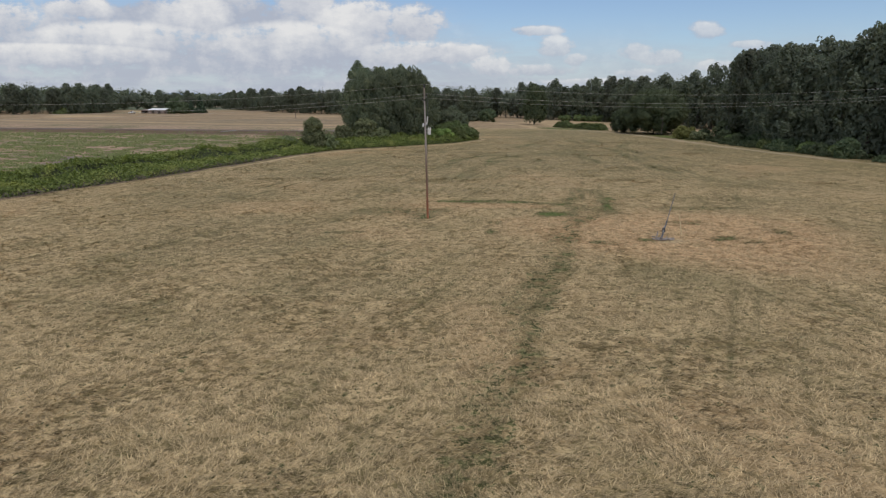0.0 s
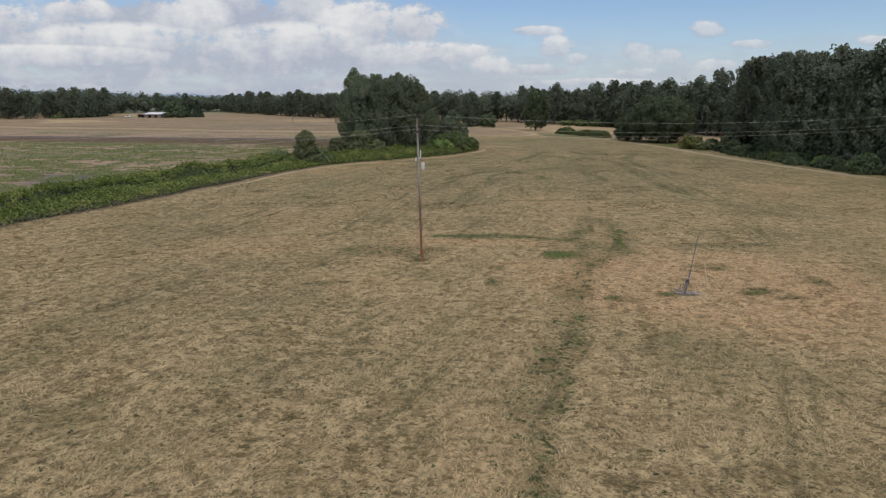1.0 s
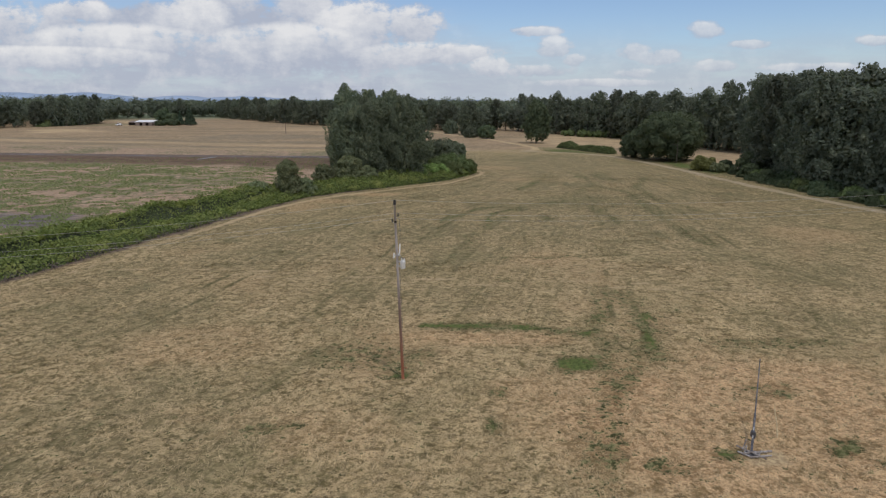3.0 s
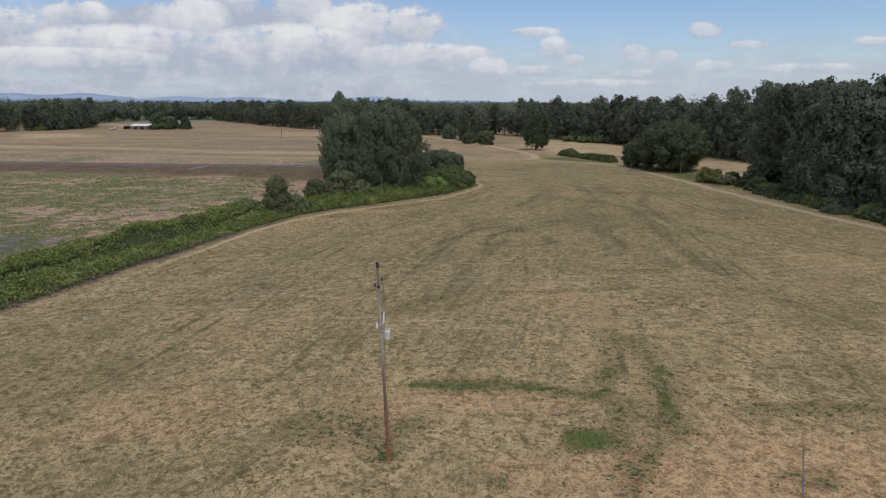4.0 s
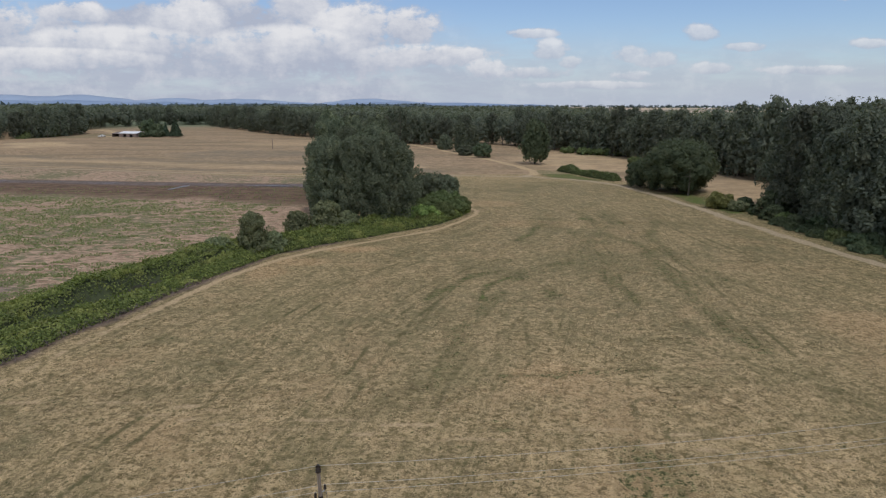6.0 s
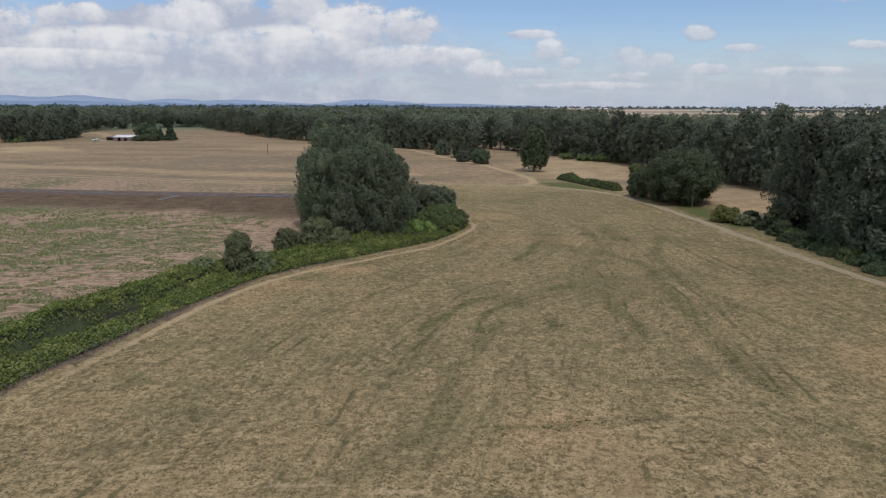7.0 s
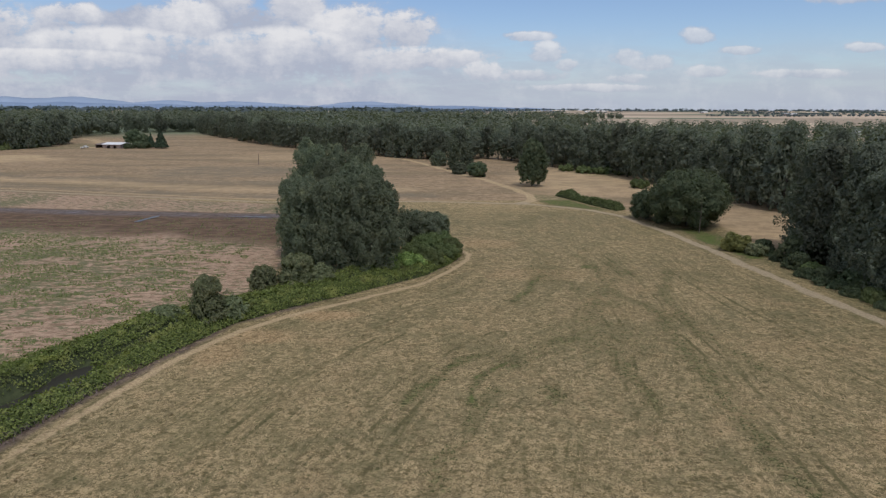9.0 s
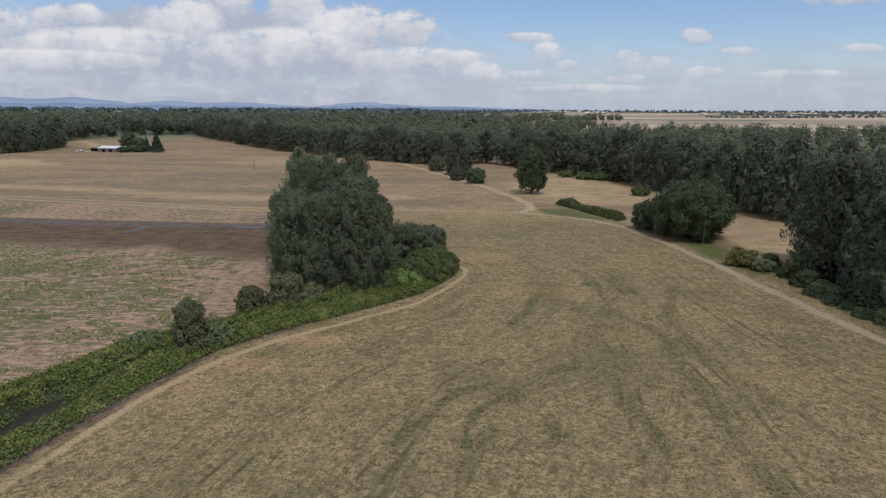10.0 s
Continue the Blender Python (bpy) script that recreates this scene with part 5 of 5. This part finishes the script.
for i, (x, y, h, r) in enumerate(((2.2, 167.5, 8.2, 3.6), (-0.5, 172.0, 7.6, 3.4), (4.2, 172.5, 7.0, 3.2))):
    make_shrub("small_tree", x, y, h, r, LEAF_POPLAR, 8000, 0.19, "bushy dark-green small tree behind the cottonwoods", 410 + i, "small trees behind the cottonwoods", 24)
for i, (x, y, h, r) in enumerate(((0.2, 150.0, 3.4, 2.9), (3.6, 153.4, 3.4, 2.9), (6.2, 158.2, 3.2, 2.8), (3.0, 160.0, 5.0, 3.2), (7.2, 163.8, 3.0, 2.8), (-3.0, 149.0, 3.0, 2.6), (1.0, 155.0, 4.6, 3.2), (5.0, 167.0, 4.2, 3.0))):
    make_shrub("thicket_shrub", x, y, h, r, LEAF_BRAMBLE if i in (0, 5) else LEAF_THICKET, 6500, 0.15, "dense mid-green thicket shrub at the end of the hedge", 420 + i, "thicket at the hedge end")
make_shrub("roadside_shrub", 62.9, 166.5, 3.4, 3.0, LEAF_YELLOW, 3600, 0.24, "rounded yellow-green shrub on the grassy road verge", 440)
make_shrub("roadside_shrub", 65.0, 162.8, 2.2, 2.2, LEAF_SHRUB, 2200, 0.24, "low olive-green shrub beside the yellow-green one", 441)
for i, (x, y, h, r) in enumerate(((69.5, 156.5, 5.2, 3.4), (67.4, 148.0, 2.0, 2.0), (68.2, 133.5, 1.8, 2.2), (70.5, 128.0, 2.2, 2.2), (71.5, 114.0, 2.0, 2.2), (70.5, 141.0, 3.0, 2.6), (70.0, 121.0, 2.0, 2.0), (73.6, 161.0, 4.4, 3.0))):
    make_shrub("roadside_shrub", x, y, h, r, LEAF_THICKET if h < 2.1 else LEAF_MAPLE, 3600, 0.2, "dark green brush at the foot of the roadside trees", 450 + i, "brush beside the dirt road", 14, "poplar")
for i in range(25):
    y = 96 + 2.8 * i + rng.uniform(-2.5, 2.5)
    edge = np.interp(y, [80, 104, 124, 146, 165], [76.5, 70.4, 66.4, 64.6, 66.5])
    h = rng.uniform(0.8, 1.5) if i % 4 else rng.uniform(2.0, 3.6)
    make_shrub("roadside_shrub", edge + 0.2 + rng.uniform(0, 2.2), y, h, 0.9 + 0.36 * h, LEAF_MAPLE, 2600, 0.18, "dark green brush at the foot of the roadside trees", 480 + i, "brush beside the dirt road", 12, "poplar")
for i, (x, y, h, r) in enumerate(((66, 313, 3.0, 4.0), (73, 310, 3.4, 4.4), (80, 306, 3.0, 4.2), (60, 322, 2.6, 3.6), (74, 264, 3.0, 3.4), (84, 256, 3.2, 3.6))):
    make_shrub("wood_edge_shrub", x, y, h, r, LEAF_THICKET, 3600, 0.24, "green brush along the woodland edge", 470 + i, "brush along the woodland edge", 14)


# ---- hedges of brambles ----
def bramble_bank(name, front, back_, height, count, size, label, seed, gap=None, leaf=LEAF_BRAMBLE):
    """A bank of brambles between two lines: a lumpy body covered with leaf sprays, with dead stems along the foot."""
    rng_ = np.random.default_rng(seed)

    def resample(line, n):
        p = np.array(line, dtype=float)
        s = np.concatenate([[0], np.cumsum(np.hypot(*np.diff(p, axis=0).T))])
        q = np.linspace(0, s[-1], n)
        return np.stack([np.interp(q, s, p[:, 0]), np.interp(q, s, p[:, 1])], 1)
    na, nb = 170, 17
    a, b = resample(front, na), resample(back_, na)

    def surface_at(f, s):
        i = f * (na - 1)
        px = np.interp(i, np.arange(na), a[:, 0]) * (1 - s) + np.interp(i, np.arange(na), b[:, 0]) * s
        py = np.interp(i, np.arange(na), a[:, 1]) * (1 - s) + np.interp(i, np.arange(na), b[:, 1]) * s
        dome = np.clip(np.minimum(s, 1 - s) * 5.5, 0, 1) ** 0.6
        ends = np.clip(np.minimum(f, 1 - f) * 30, 0, 1)
        height_ = height * np.where(s < 0.4, np.interp(py, [60, 90, 98, 110, 118, 126], [0.62, 0.55, 0.30, 0.30, 0.6, 0.85]), np.where(s > 0.72, 0.6, 1.1)) if gap is not None else height
        height_ = height_ * np.interp(py, [50, 70, 95, 130, 160], [0.85, 0.78, 0.52, 0.56, 0.8]) if gap is not None else height_
        mound = 1 - np.abs(2 * lattice(px + 2 * lattice(px, py, 3.0, seed + 2), py, 5.2, seed) - 1)
        tuft_ = 1 - np.abs(2 * lattice(px, py, 1.9, seed + 1) - 1)
        z = height_ * dome * ends * (0.06 + 1.15 * mound ** 0.7 * (0.25 + 1.0 * lattice(px, py, 8.0, seed + 3)) + 0.42 * tuft_ ** 0.8)
        if gap is not None:
            d, _ = to_line(px, py, gap)
            hollow = np.clip((lattice(px, py, 6.5, 17) * 0.7 + lattice(px, py, 2.2, 18) * 0.3 - 0.34) * 5, 0, 1)
            hollow = np.maximum(hollow, np.clip(1.6 - np.abs(py - 105) / 6, 0, 1))
            closed = (1 - np.clip((d - 1.0 - 1.1 * lattice(px, py, 3.1, 7)) / 0.7, 0, 1)) * hollow
            z = z * (1 - 0.8 * closed) - 1.5 * closed * ends
        return px, py, z
    ff, ss = np.meshgrid(np.linspace(0, 1, na), np.linspace(0, 1, nb))
    px, py, z = surface_at(ff.ravel(), ss.ravel())
    v_ = np.stack([px, py, z * 0.9 - 0.12], 1)
    id_ = np.arange(na * nb).reshape(nb, na)
    q_ = np.stack([id_[:-1, :-1], id_[:-1, 1:], id_[1:, 1:], id_[1:, :-1]], -1).reshape(-1, 4)
    ob = thing(name, (0, 0, 0), label, "hedge")
    # body under the leaves, coloured dark to give the shade within
    mesh_object("bank", quick_mesh("bank", v_, q_), UNDERGROWTH_SHADE, ob, "undergrowth coloured dark for the shade inside the hedge")
    f, s = rng_.uniform(0, 1, count), rng_.uniform(0.0, 1.0, count)
    px, py, z = surface_at(f, s)
    px1, py1, z1 = surface_at(np.clip(f + 0.003, 0, 1), s)
    px2, py2, z2 = surface_at(f, np.clip(s + 0.04, 0, 1))
    along_ = np.stack([px1 - px, py1 - py, z1 - z], 1)
    over_ = np.stack([px2 - px, py2 - py, z2 - z], 1)
    out = np.cross(along_, over_)
    out = unit(out * np.where(out[:, 2:3] < 0, -1.0, 1.0) + 1e-9)
    ok = z > -1.0
    at = np.stack([px, py, z + rng_.uniform(-0.12, 0.34, count) * (1 + rng_.exponential(0.30, count))], 1)[ok]
    mesh_object("foliage", quick_mesh("foliage", *leaflets(rng_, at, out[ok], size, 0.55)), leaf, ob)
    return ob, a


hedge, foot = bramble_bank("bramble_hedge", HEDGE_FRONT[:-1], HEDGE_BACK + [(-14, 143), (-4, 150), (3.0, 160.0)], 2.1, 185000, 0.125, "long bright-green bramble hedge along the field track", 61, DITCH)
bm = bmesh.new()
for i in range(620):
    f = rng.uniform(0, 0.62)
    p = foot[int(f * (len(foot) - 1))] + rng.uniform(-0.7, 0.5, 2)
    a = rng.uniform(0, 6.28)
    ln = rng.uniform(0.5, 1.3)
    mid = Vector((p[0] + math.cos(a) * ln * 0.5, p[1] + math.sin(a) * ln * 0.5, rng.uniform(0.25, 0.7)))
    tube(bm, [(p[0], p[1], -0.02), mid, (p[0] + math.cos(a) * ln, p[1] + math.sin(a) * ln, rng.uniform(0.0, 0.4))], [0.03, 0.022, 0.01], 3, False)
part("dead_growth", bm, DRY_STEMS, hedge, "grey-purple dead stems along the hedge foot")["kind"] = "stuff"
bramble_bank("bramble_hedge", [(41.2, 243.5), (47.5, 226.0), (52.5, 214.0)], [(44.5, 244.5), (51.0, 228.0), (55.5, 216.0)], 1.3, 9000, 0.22, "low green bramble hedge beside the pasture", 62, None, LEAF_THICKET)
bramble_bank("bramble_hedge", [(-262, 440), (-258, 470), (-264, 500)], [(-268, 440), (-264, 470), (-270, 500)], 2.4, 1600, 0.7, "low green brush in front of the far woodland", 63, None, LEAF_THICKET)


# ---- young crop plants in the left field ----
n = 108000
py_ = 70 + 132 * rng.uniform(0, 1, n) ** 1.1
px_ = -30 - rng.uniform(0, 1, n) * (py_ * 0.66 - 4)
py_ = np.round(py_ / 0.9) * 0.9 + rng.normal(0, 0.20, n)
ok = inside(px_, py_, CROP_EDGE) & (lattice(px_, py_, 26, 41) * 0.16 + lattice(px_, py_, 9, 43) * 0.14 + lattice(px_ * 0.55, py_, 1.5, 42) * 0.70 > 0.46) & ((py_ < 171 - 0.2 * (px_ + 35)) | (rng.uniform(0, 1, n) < 0.16))
at = np.stack([px_, py_, 0.12 + 0 * px_], 1)[ok]
me = quick_mesh("crop_plants", *leaflets(rng, at, np.tile([0.0, -0.9, 0.45], (len(at), 1)), 0.135, 0.5))
tagged(mesh_object("crop_plants", me, LEAF_CROP), "sparse rows of young green crop plants on pale soil", "crop", kind="stuff")


# ---- barn and farmyard ----
barn = thing("barn", (-205.5, 467.0, 0), "long low brown barn with a white metal roof", "barn", turn=-10)
bw, bd, bh, rh = 13.0, 11.0, 2.4, 3.5
bm = bmesh.new()
box(bm, (0, bd / 2, bh / 2), (bw, 0.2, bh))
for sx in (-1, 1):
    v_ = [bm.verts.new((sx * (bw / 2 - 0.1), yy, zz)) for yy, zz in ((-bd / 2, 0), (bd / 2, 0), (bd / 2, bh), (0, rh - 0.15), (-bd / 2, bh))]
    face = bm.faces.new(v_)
    ext = bmesh.ops.extrude_face_region(bm, geom=[face])
    bmesh.ops.translate(bm, vec=(-sx * 0.2, 0, 0), verts=[g for g in ext["geom"] if isinstance(g, bmesh.types.BMVert)])
for cx, wx in ((-4.8, 3.2), (0.2, 2.6), (5.0, 2.8)):
    box(bm, (cx, -bd / 2, bh / 2), (wx, 0.2, bh))
box(bm, (0, -bd / 2, bh - 0.25), (bw - 0.4, 0.19, 0.5))
part("wall", bm, BARN_WALL, barn)
bm = bmesh.new()
box(bm, (0, 0, 0.02), (bw - 0.5, bd - 0.5, 0.04))
part("barn_floor", bm, OPENING, barn)
for sy in (-1, 1):
    bm = bmesh.new()
    tilt = math.atan2(rh - bh, bd / 2)
    box(bm, (0, sy * bd / 4, (bh + rh) / 2 + 0.12), (bw + 0.9, math.hypot(bd / 2, rh - bh) + 0.5, 0.10), Matrix.Rotation(-sy * tilt, 4, "X"))
    roof = part("roof", bm, ROOF, barn)
    for i in range(9):
        bm = bmesh.new()
        box(bm, (-bw / 2 + bw * i / 8, sy * bd / 4, (bh + rh) / 2 + 0.20), (0.12, math.hypot(bd / 2, rh - bh) + 0.5, 0.06), Matrix.Rotation(-sy * tilt, 4, "X"))
        part("seam", bm, ROOF, roof)
lean = thing("lean_to", (-216.0, 470.0, 0), "low brown open shed beside the barn", "shed", turn=-10)
bm = bmesh.new()
box(bm, (0, 3.4, 1.2), (6.5, 0.2, 2.4))
for sx in (-3.15, 3.15):
    box(bm, (sx, 0, 1.2), (0.2, 6.6, 2.4))
part("wall", bm, BARN_WALL, lean)
bm = bmesh.new()
box(bm, (0, 0, 2.6), (7.0, 7.4, 0.12), Matrix.Rotation(radians(7), 4, "X"))
part("roof", bm, BARN_WALL, lean)


def pickup(x, y, turn):
    ob = thing("pickup_truck", (x, y, 0), "white pickup truck parked in the farmyard", "truck", turn=turn)
    bm = bmesh.new()
    box(bm, (0, 0, 0.75), (5.2, 1.85, 0.6))
    box(bm, (0.35, 0, 1.35), (1.9, 1.7, 0.7))
    bmesh.ops.bevel(bm, geom=bm.edges[:], offset=0.08, segments=2, affect="EDGES")
    body = part("body", bm, WHITE_PAINT, ob)
    bm = bmesh.new()
    box(bm, (0.36, 0, 1.42), (1.94, 1.5, 0.42))
    part("window", bm, PORCELAIN, body)
    for wx in (-1.6, 1.7):
        for wy in (-0.85, 0.85):
            bm = bmesh.new()
            bmesh.ops.create_cone(bm, cap_ends=True, segments=14, radius1=0.38, radius2=0.38, depth=0.25, matrix=pose(wx, wy, 0.38, 90))
            part("wheel", bm, RUBBER, ob)
    return ob


pickup(-224.0, 462.0, 78)
trailer = thing("farm_trailer", (-219.0, 477.0, 0), "flat brown farm trailer in the farmyard", "trailer", turn=-15)
bm = bmesh.new()
box(bm, (0, 0, 0.9), (6.0, 2.2, 0.25))
box(bm, (-2.9, 0, 1.4), (0.12, 2.2, 0.9))
part("bed", bm, BARN_WALL, trailer)
for wx in (-0.8, 0.6):
    for wy in (-1.0, 1.0):
        bm = bmesh.new()
        bmesh.ops.create_cone(bm, cap_ends=True, segments=12, radius1=0.42, radius2=0.42, depth=0.25, matrix=pose(wx, wy, 0.42, 90))
        part("wheel", bm, RUBBER, trailer)
spruce = make_conifer("spruce_tree", 501, 11.5, 3.6, 3200, 0.45, "dark pointed conifer beside the barn")
placed(spruce, -174.5, 462.0, 0, 1.12, 1.08)
again(spruce, -183.5, 468.0, 80, 0.70, 0.86)
for i, (x, y, h, r) in enumerate(((-202.0, 483.0, 12.0, 6.2), (-190.5, 464.0, 4.8, 4.0), (-194.5, 481.0, 9.0, 4.8), (-185.0, 463.0, 4.4, 3.2), (-195.0, 460.5, 3.4, 3.0))):
    ob = make_tree("farmyard_tree", 510 + i, h, r, "round", LEAF_MAPLE, 2400, 0.5, "dark leafy tree beside the barn", fine=False, lobes=22, low=0.0)
    placed(ob, x, y, 50 * i)
    ob["group"] = "leafy trees beside the barn"

# ---- utility pole and wires ----
LEAN_X, LEAN_Y = -0.22, -0.91
pole = thing("utility_pole", (0.06, 50.65, 0), "weathered wooden utility pole with a grey transformer", "utility pole")


def on_pole(z, dx=0.0, dy=0.0):
    return Vector((LEAN_X * z / 10 + dx, LEAN_Y * z / 10 + dy, z))


bm = bmesh.new()
tube(bm, [on_pole(z) for z in (-0.3, 0.6, 1.4, 3.5, 6, 8.5, 10.42)], [0.092, 0.089, 0.086, 0.079, 0.071, 0.064, 0.058], 14)
part("shaft", bm, POLE_STAINED, pole, "weathered wooden shaft, rust-red towards the foot", True)


def insulator(z, dx, dy, r, h):
    bm = bmesh.new()
    c = on_pole(z, dx, dy)
    tube(bm, [c + Vector((0, 0, k * h)) for k in (0, 0.12, 0.2, 0.45, 0.55, 0.8, 1.0)], [r * 0.5, r, r * 0.6, r, r * 0.6, r * 0.9, r * 0.4], 12)
    return part("insulator", bm, PORCELAIN, pole, "dark ribbed insulator", True)


insulator(10.40, 0, 0, 0.10, 0.28)
insulator(9.46, -0.16, -0.02, 0.05, 0.18)
insulator(9.76, 0.16, 0.02, 0.05, 0.18)
for z, sx in ((9.46, -1), (9.76, 1)):
    bm = bmesh.new()
    tube(bm, [on_pole(z - 0.12, 0, 0), on_pole(z, sx * 0.16, 0)], 0.018, 6)
    part("bracket", bm, GALVANISED, pole)
bm = bmesh.new()
tube(bm, [on_pole(9.42), on_pole(9.54)], 0.076, 14)
part("band", bm, PORCELAIN, pole, "black band round the shaft")
bm = bmesh.new()
tc = on_pole(6.82, 0.30, -0.05)
tube(bm, [tc + Vector((0, 0, z)) for z in (0, 0.03, 0.40, 0.43, 0.48)], [0.11, 0.135, 0.135, 0.145, 0.06], 20)
can = part("transformer", bm, TANK, pole, "pale grey transformer can", True)
for dx, dy in ((-0.07, 0.05), (0.08, -0.05)):
    bm = bmesh.new()
    tube(bm, [tc + Vector((dx, dy, 0.44 + z)) for z in (0, 0.05, 0.1, 0.15)], [0.028, 0.042, 0.028, 0.015], 8)
    part("bushing", bm, TANK, can)
bm = bmesh.new()
for z in (6.95, 7.22):
    box(bm, on_pole(z, 0.17, -0.03), (0.18, 0.07, 0.06))
part("mount", bm, GALVANISED, pole)
bm = bmesh.new()
tube(bm, [on_pole(7.62, 0.10, -0.1), on_pole(7.75, 0.16, -0.12), on_pole(8.25, 0.20, -0.12)], [0.03, 0.045, 0.03], 8)
part("fuse_cutout", bm, TANK, pole, "white fuse cutout on a bracket")
bm = bmesh.new()
tube(bm, [on_pole(7.45, -0.17, -0.12), on_pole(7.72, -0.15, -0.12)], [0.05, 0.03], 8)
part("arrester", bm, TANK, pole, "short white surge arrester")
bm = bmesh.new()
box(bm, on_pole(7.6, 0.0, -0.12), (0.42, 0.05, 0.05))
part("bracket", bm, GALVANISED, pole)
bm = bmesh.new()
tube(bm, [on_pole(9.72, 0.2, 0), on_pole(9.0, 0.24, -0.08), on_pole(8.3, 0.20, -0.12)], 0.012, 5)
tube(bm, [on_pole(7.6, 0.12, -0.1), on_pole(7.5, 0.25, -0.1), tc + Vector((0, 0, 0.6))], 0.012, 5)
tube(bm, [on_pole(7.0, 0.12, 0.05), on_pole(4.0, 0.12, 0.06), on_pole(0.2, 0.14, 0.07)], 0.009, 5)
part("lead_wire", bm, DARK_STEEL, pole, "dark lead wire down the shaft")
bm = bmesh.new()
tube(bm, [on_pole(0.75, 0.1, -0.16), on_pole(0.75, 0.30, -0.2)], 0.03, 6)
part("tag", bm, POLE_FOOT, pole)


def side_pole(x, y, h):
    ob = thing("utility_pole", (x, y, 0), "plain weathered wooden utility pole carrying three wires", "utility pole", "poles of the power line")
    bm = bmesh.new()
    tube(bm, [(0, 0, -0.3), (0, 0, h * 0.5), (0, 0, h)], [0.17, 0.145, 0.115], 12)
    part("shaft", bm, POLE_WOOD, ob, "", True)
    for dz, dx in ((0.0, 0.0), (-0.75, -0.2), (-0.45, 0.2)):
        bm = bmesh.new()
        tube(bm, [(dx * 0.6, 0, h + dz - 0.1), (dx, 0, h + dz), (dx, 0, h + dz + 0.26)], [0.03, 0.09, 0.04], 8)
        part("insulator", bm, PORCELAIN, ob)
    return ob


side_pole(66.0, 63.0, 12.9)
side_pole(-66.0, 38.5, 10.6)


def cable(a, mid, b, sag_a, sag_b, label):
    bm = bmesh.new()
    pts = []
    for p, q, sag in ((a, mid, sag_a), (mid, b, sag_b)):
        p, q = Vector(p), Vector(q)
        for i in range(25 if q is not mid else 24):
            f = i / 24
            pts.append(p.lerp(q, f) - Vector((0, 0, 4 * sag * f * (1 - f))))
    clean = [pts[0]]
    for p in pts[1:]:
        if (p - clean[-1]).length > 0.05:
            clean.append(p)
    tube(bm, clean, 0.0062, 5)
    return tagged(part("power_cable", bm, WIRE, None, "", True), label, "cable", "wires of the power line")


for dz, dx, lab in ((10.66, 0.0, "thin pale top wire strung between the poles"), (9.66, -0.16, "thin pale lower wire strung between the poles"), (9.96, 0.16, "thin pale middle wire strung between the poles")):
    c = on_pole(dz, dx, 0) + Vector((0.06, 50.65, 0))
    cable((-66 + dx, 38.5, dz + 0.38), c, (66 + dx, 63.0, dz + 2.68), 1.8, 1.8, lab)

# ---- pipe stand in the dry patch ----
mast = thing("pipe_stand", (16.6, 42.45, 0), "dark steel pipe mast on a scrap-metal base in the field", "pipe stand")
bm = bmesh.new()
tube(bm, [(0, 0, 0.05), (0.49, 0.97, 0.54), (0.98, 1.94, 1.02)], [0.058, 0.054, 0.050], 10)
part("lower_pipe", bm, DARK_STEEL, mast, "thick dark lower pipe", True)
bm = bmesh.new()
tube(bm, [(0.95, 1.88, 0.99), (2.46, 4.90, 2.62)], [0.034, 0.026], 8)
part("upper_pipe", bm, DARK_STEEL, mast, "", True)
bm = bmesh.new()
box(bm, (0.40, 0.80, 0.56), (0.17, 0.24, 0.34))
bmesh.ops.bevel(bm, geom=bm.edges[:], offset=0.03, segments=2, affect="EDGES")
part("winch_box", bm, DARK_STEEL, mast, "dark box on the pipe")
bm = bmesh.new()
tube(bm, [(0.30, 0.62, 0.46), (0.50, 0.98, 0.82)], 0.024, 6)
part("grip", bm, GALVANISED, mast)
for (ax, ay), (bx, by), z, r in (((-0.45, -0.12), (0.95, 0.08), 0.12, 0.048), ((-0.25, -0.42), (0.80, -0.25), 0.10, 0.042), ((-0.5, 0.45), (0.35, -0.65), 0.18, 0.04), ((-0.60, 0.08), (-0.15, -0.45), 0.10, 0.04)):
    bm = bmesh.new()
    tube(bm, [(ax, ay, z), (bx, by, z * 0.9)], r, 8)
    part("base_pipe", bm, RUSTY, mast, "rusty grey base pipe")
for ax, ay, bz in ((-0.42, -0.1, 0.62), (-0.30, 0.25, 0.75), (0.20, -0.20, 0.40)):
    bm = bmesh.new()
    tube(bm, [(ax, ay, 0.0), (ax + 0.12, ay, bz * 0.8)], 0.035, 7)
    part("strut", bm, RUSTY, mast)
bm = bmesh.new()
box(bm, (0.0, -0.05, 0.06), (0.55, 0.42, 0.06))
part("base_plate", bm, DARK_STEEL, mast)
stake = thing("wooden_stake", (18.5, 43.9, 0), "thin leaning straw-coloured stake in dry grass", "stake")
bm = bmesh.new()
tube(bm, [(0.05, 0, -0.1), (-0.08, 0.05, 0.8), (-0.26, 0.1, 1.65)], [0.035, 0.03, 0.02], 6)
part("rod", bm, STICK, stake)
post = thing("field_post", (-80.5, 349.0, 0), "lone grey wooden post standing in the far field", "post")
bm = bmesh.new()
tube(bm, [(0, 0, -0.2), (0, 0, 2.5), (0.05, 0, 5.0)], [0.18, 0.15, 0.12], 8)
part("shaft", bm, POLE_WOOD, post)
bm = bmesh.new()
box(bm, (0.05, 0, 4.85), (0.5, 0.12, 0.12))
part("crosspiece", bm, POLE_WOOD, post)
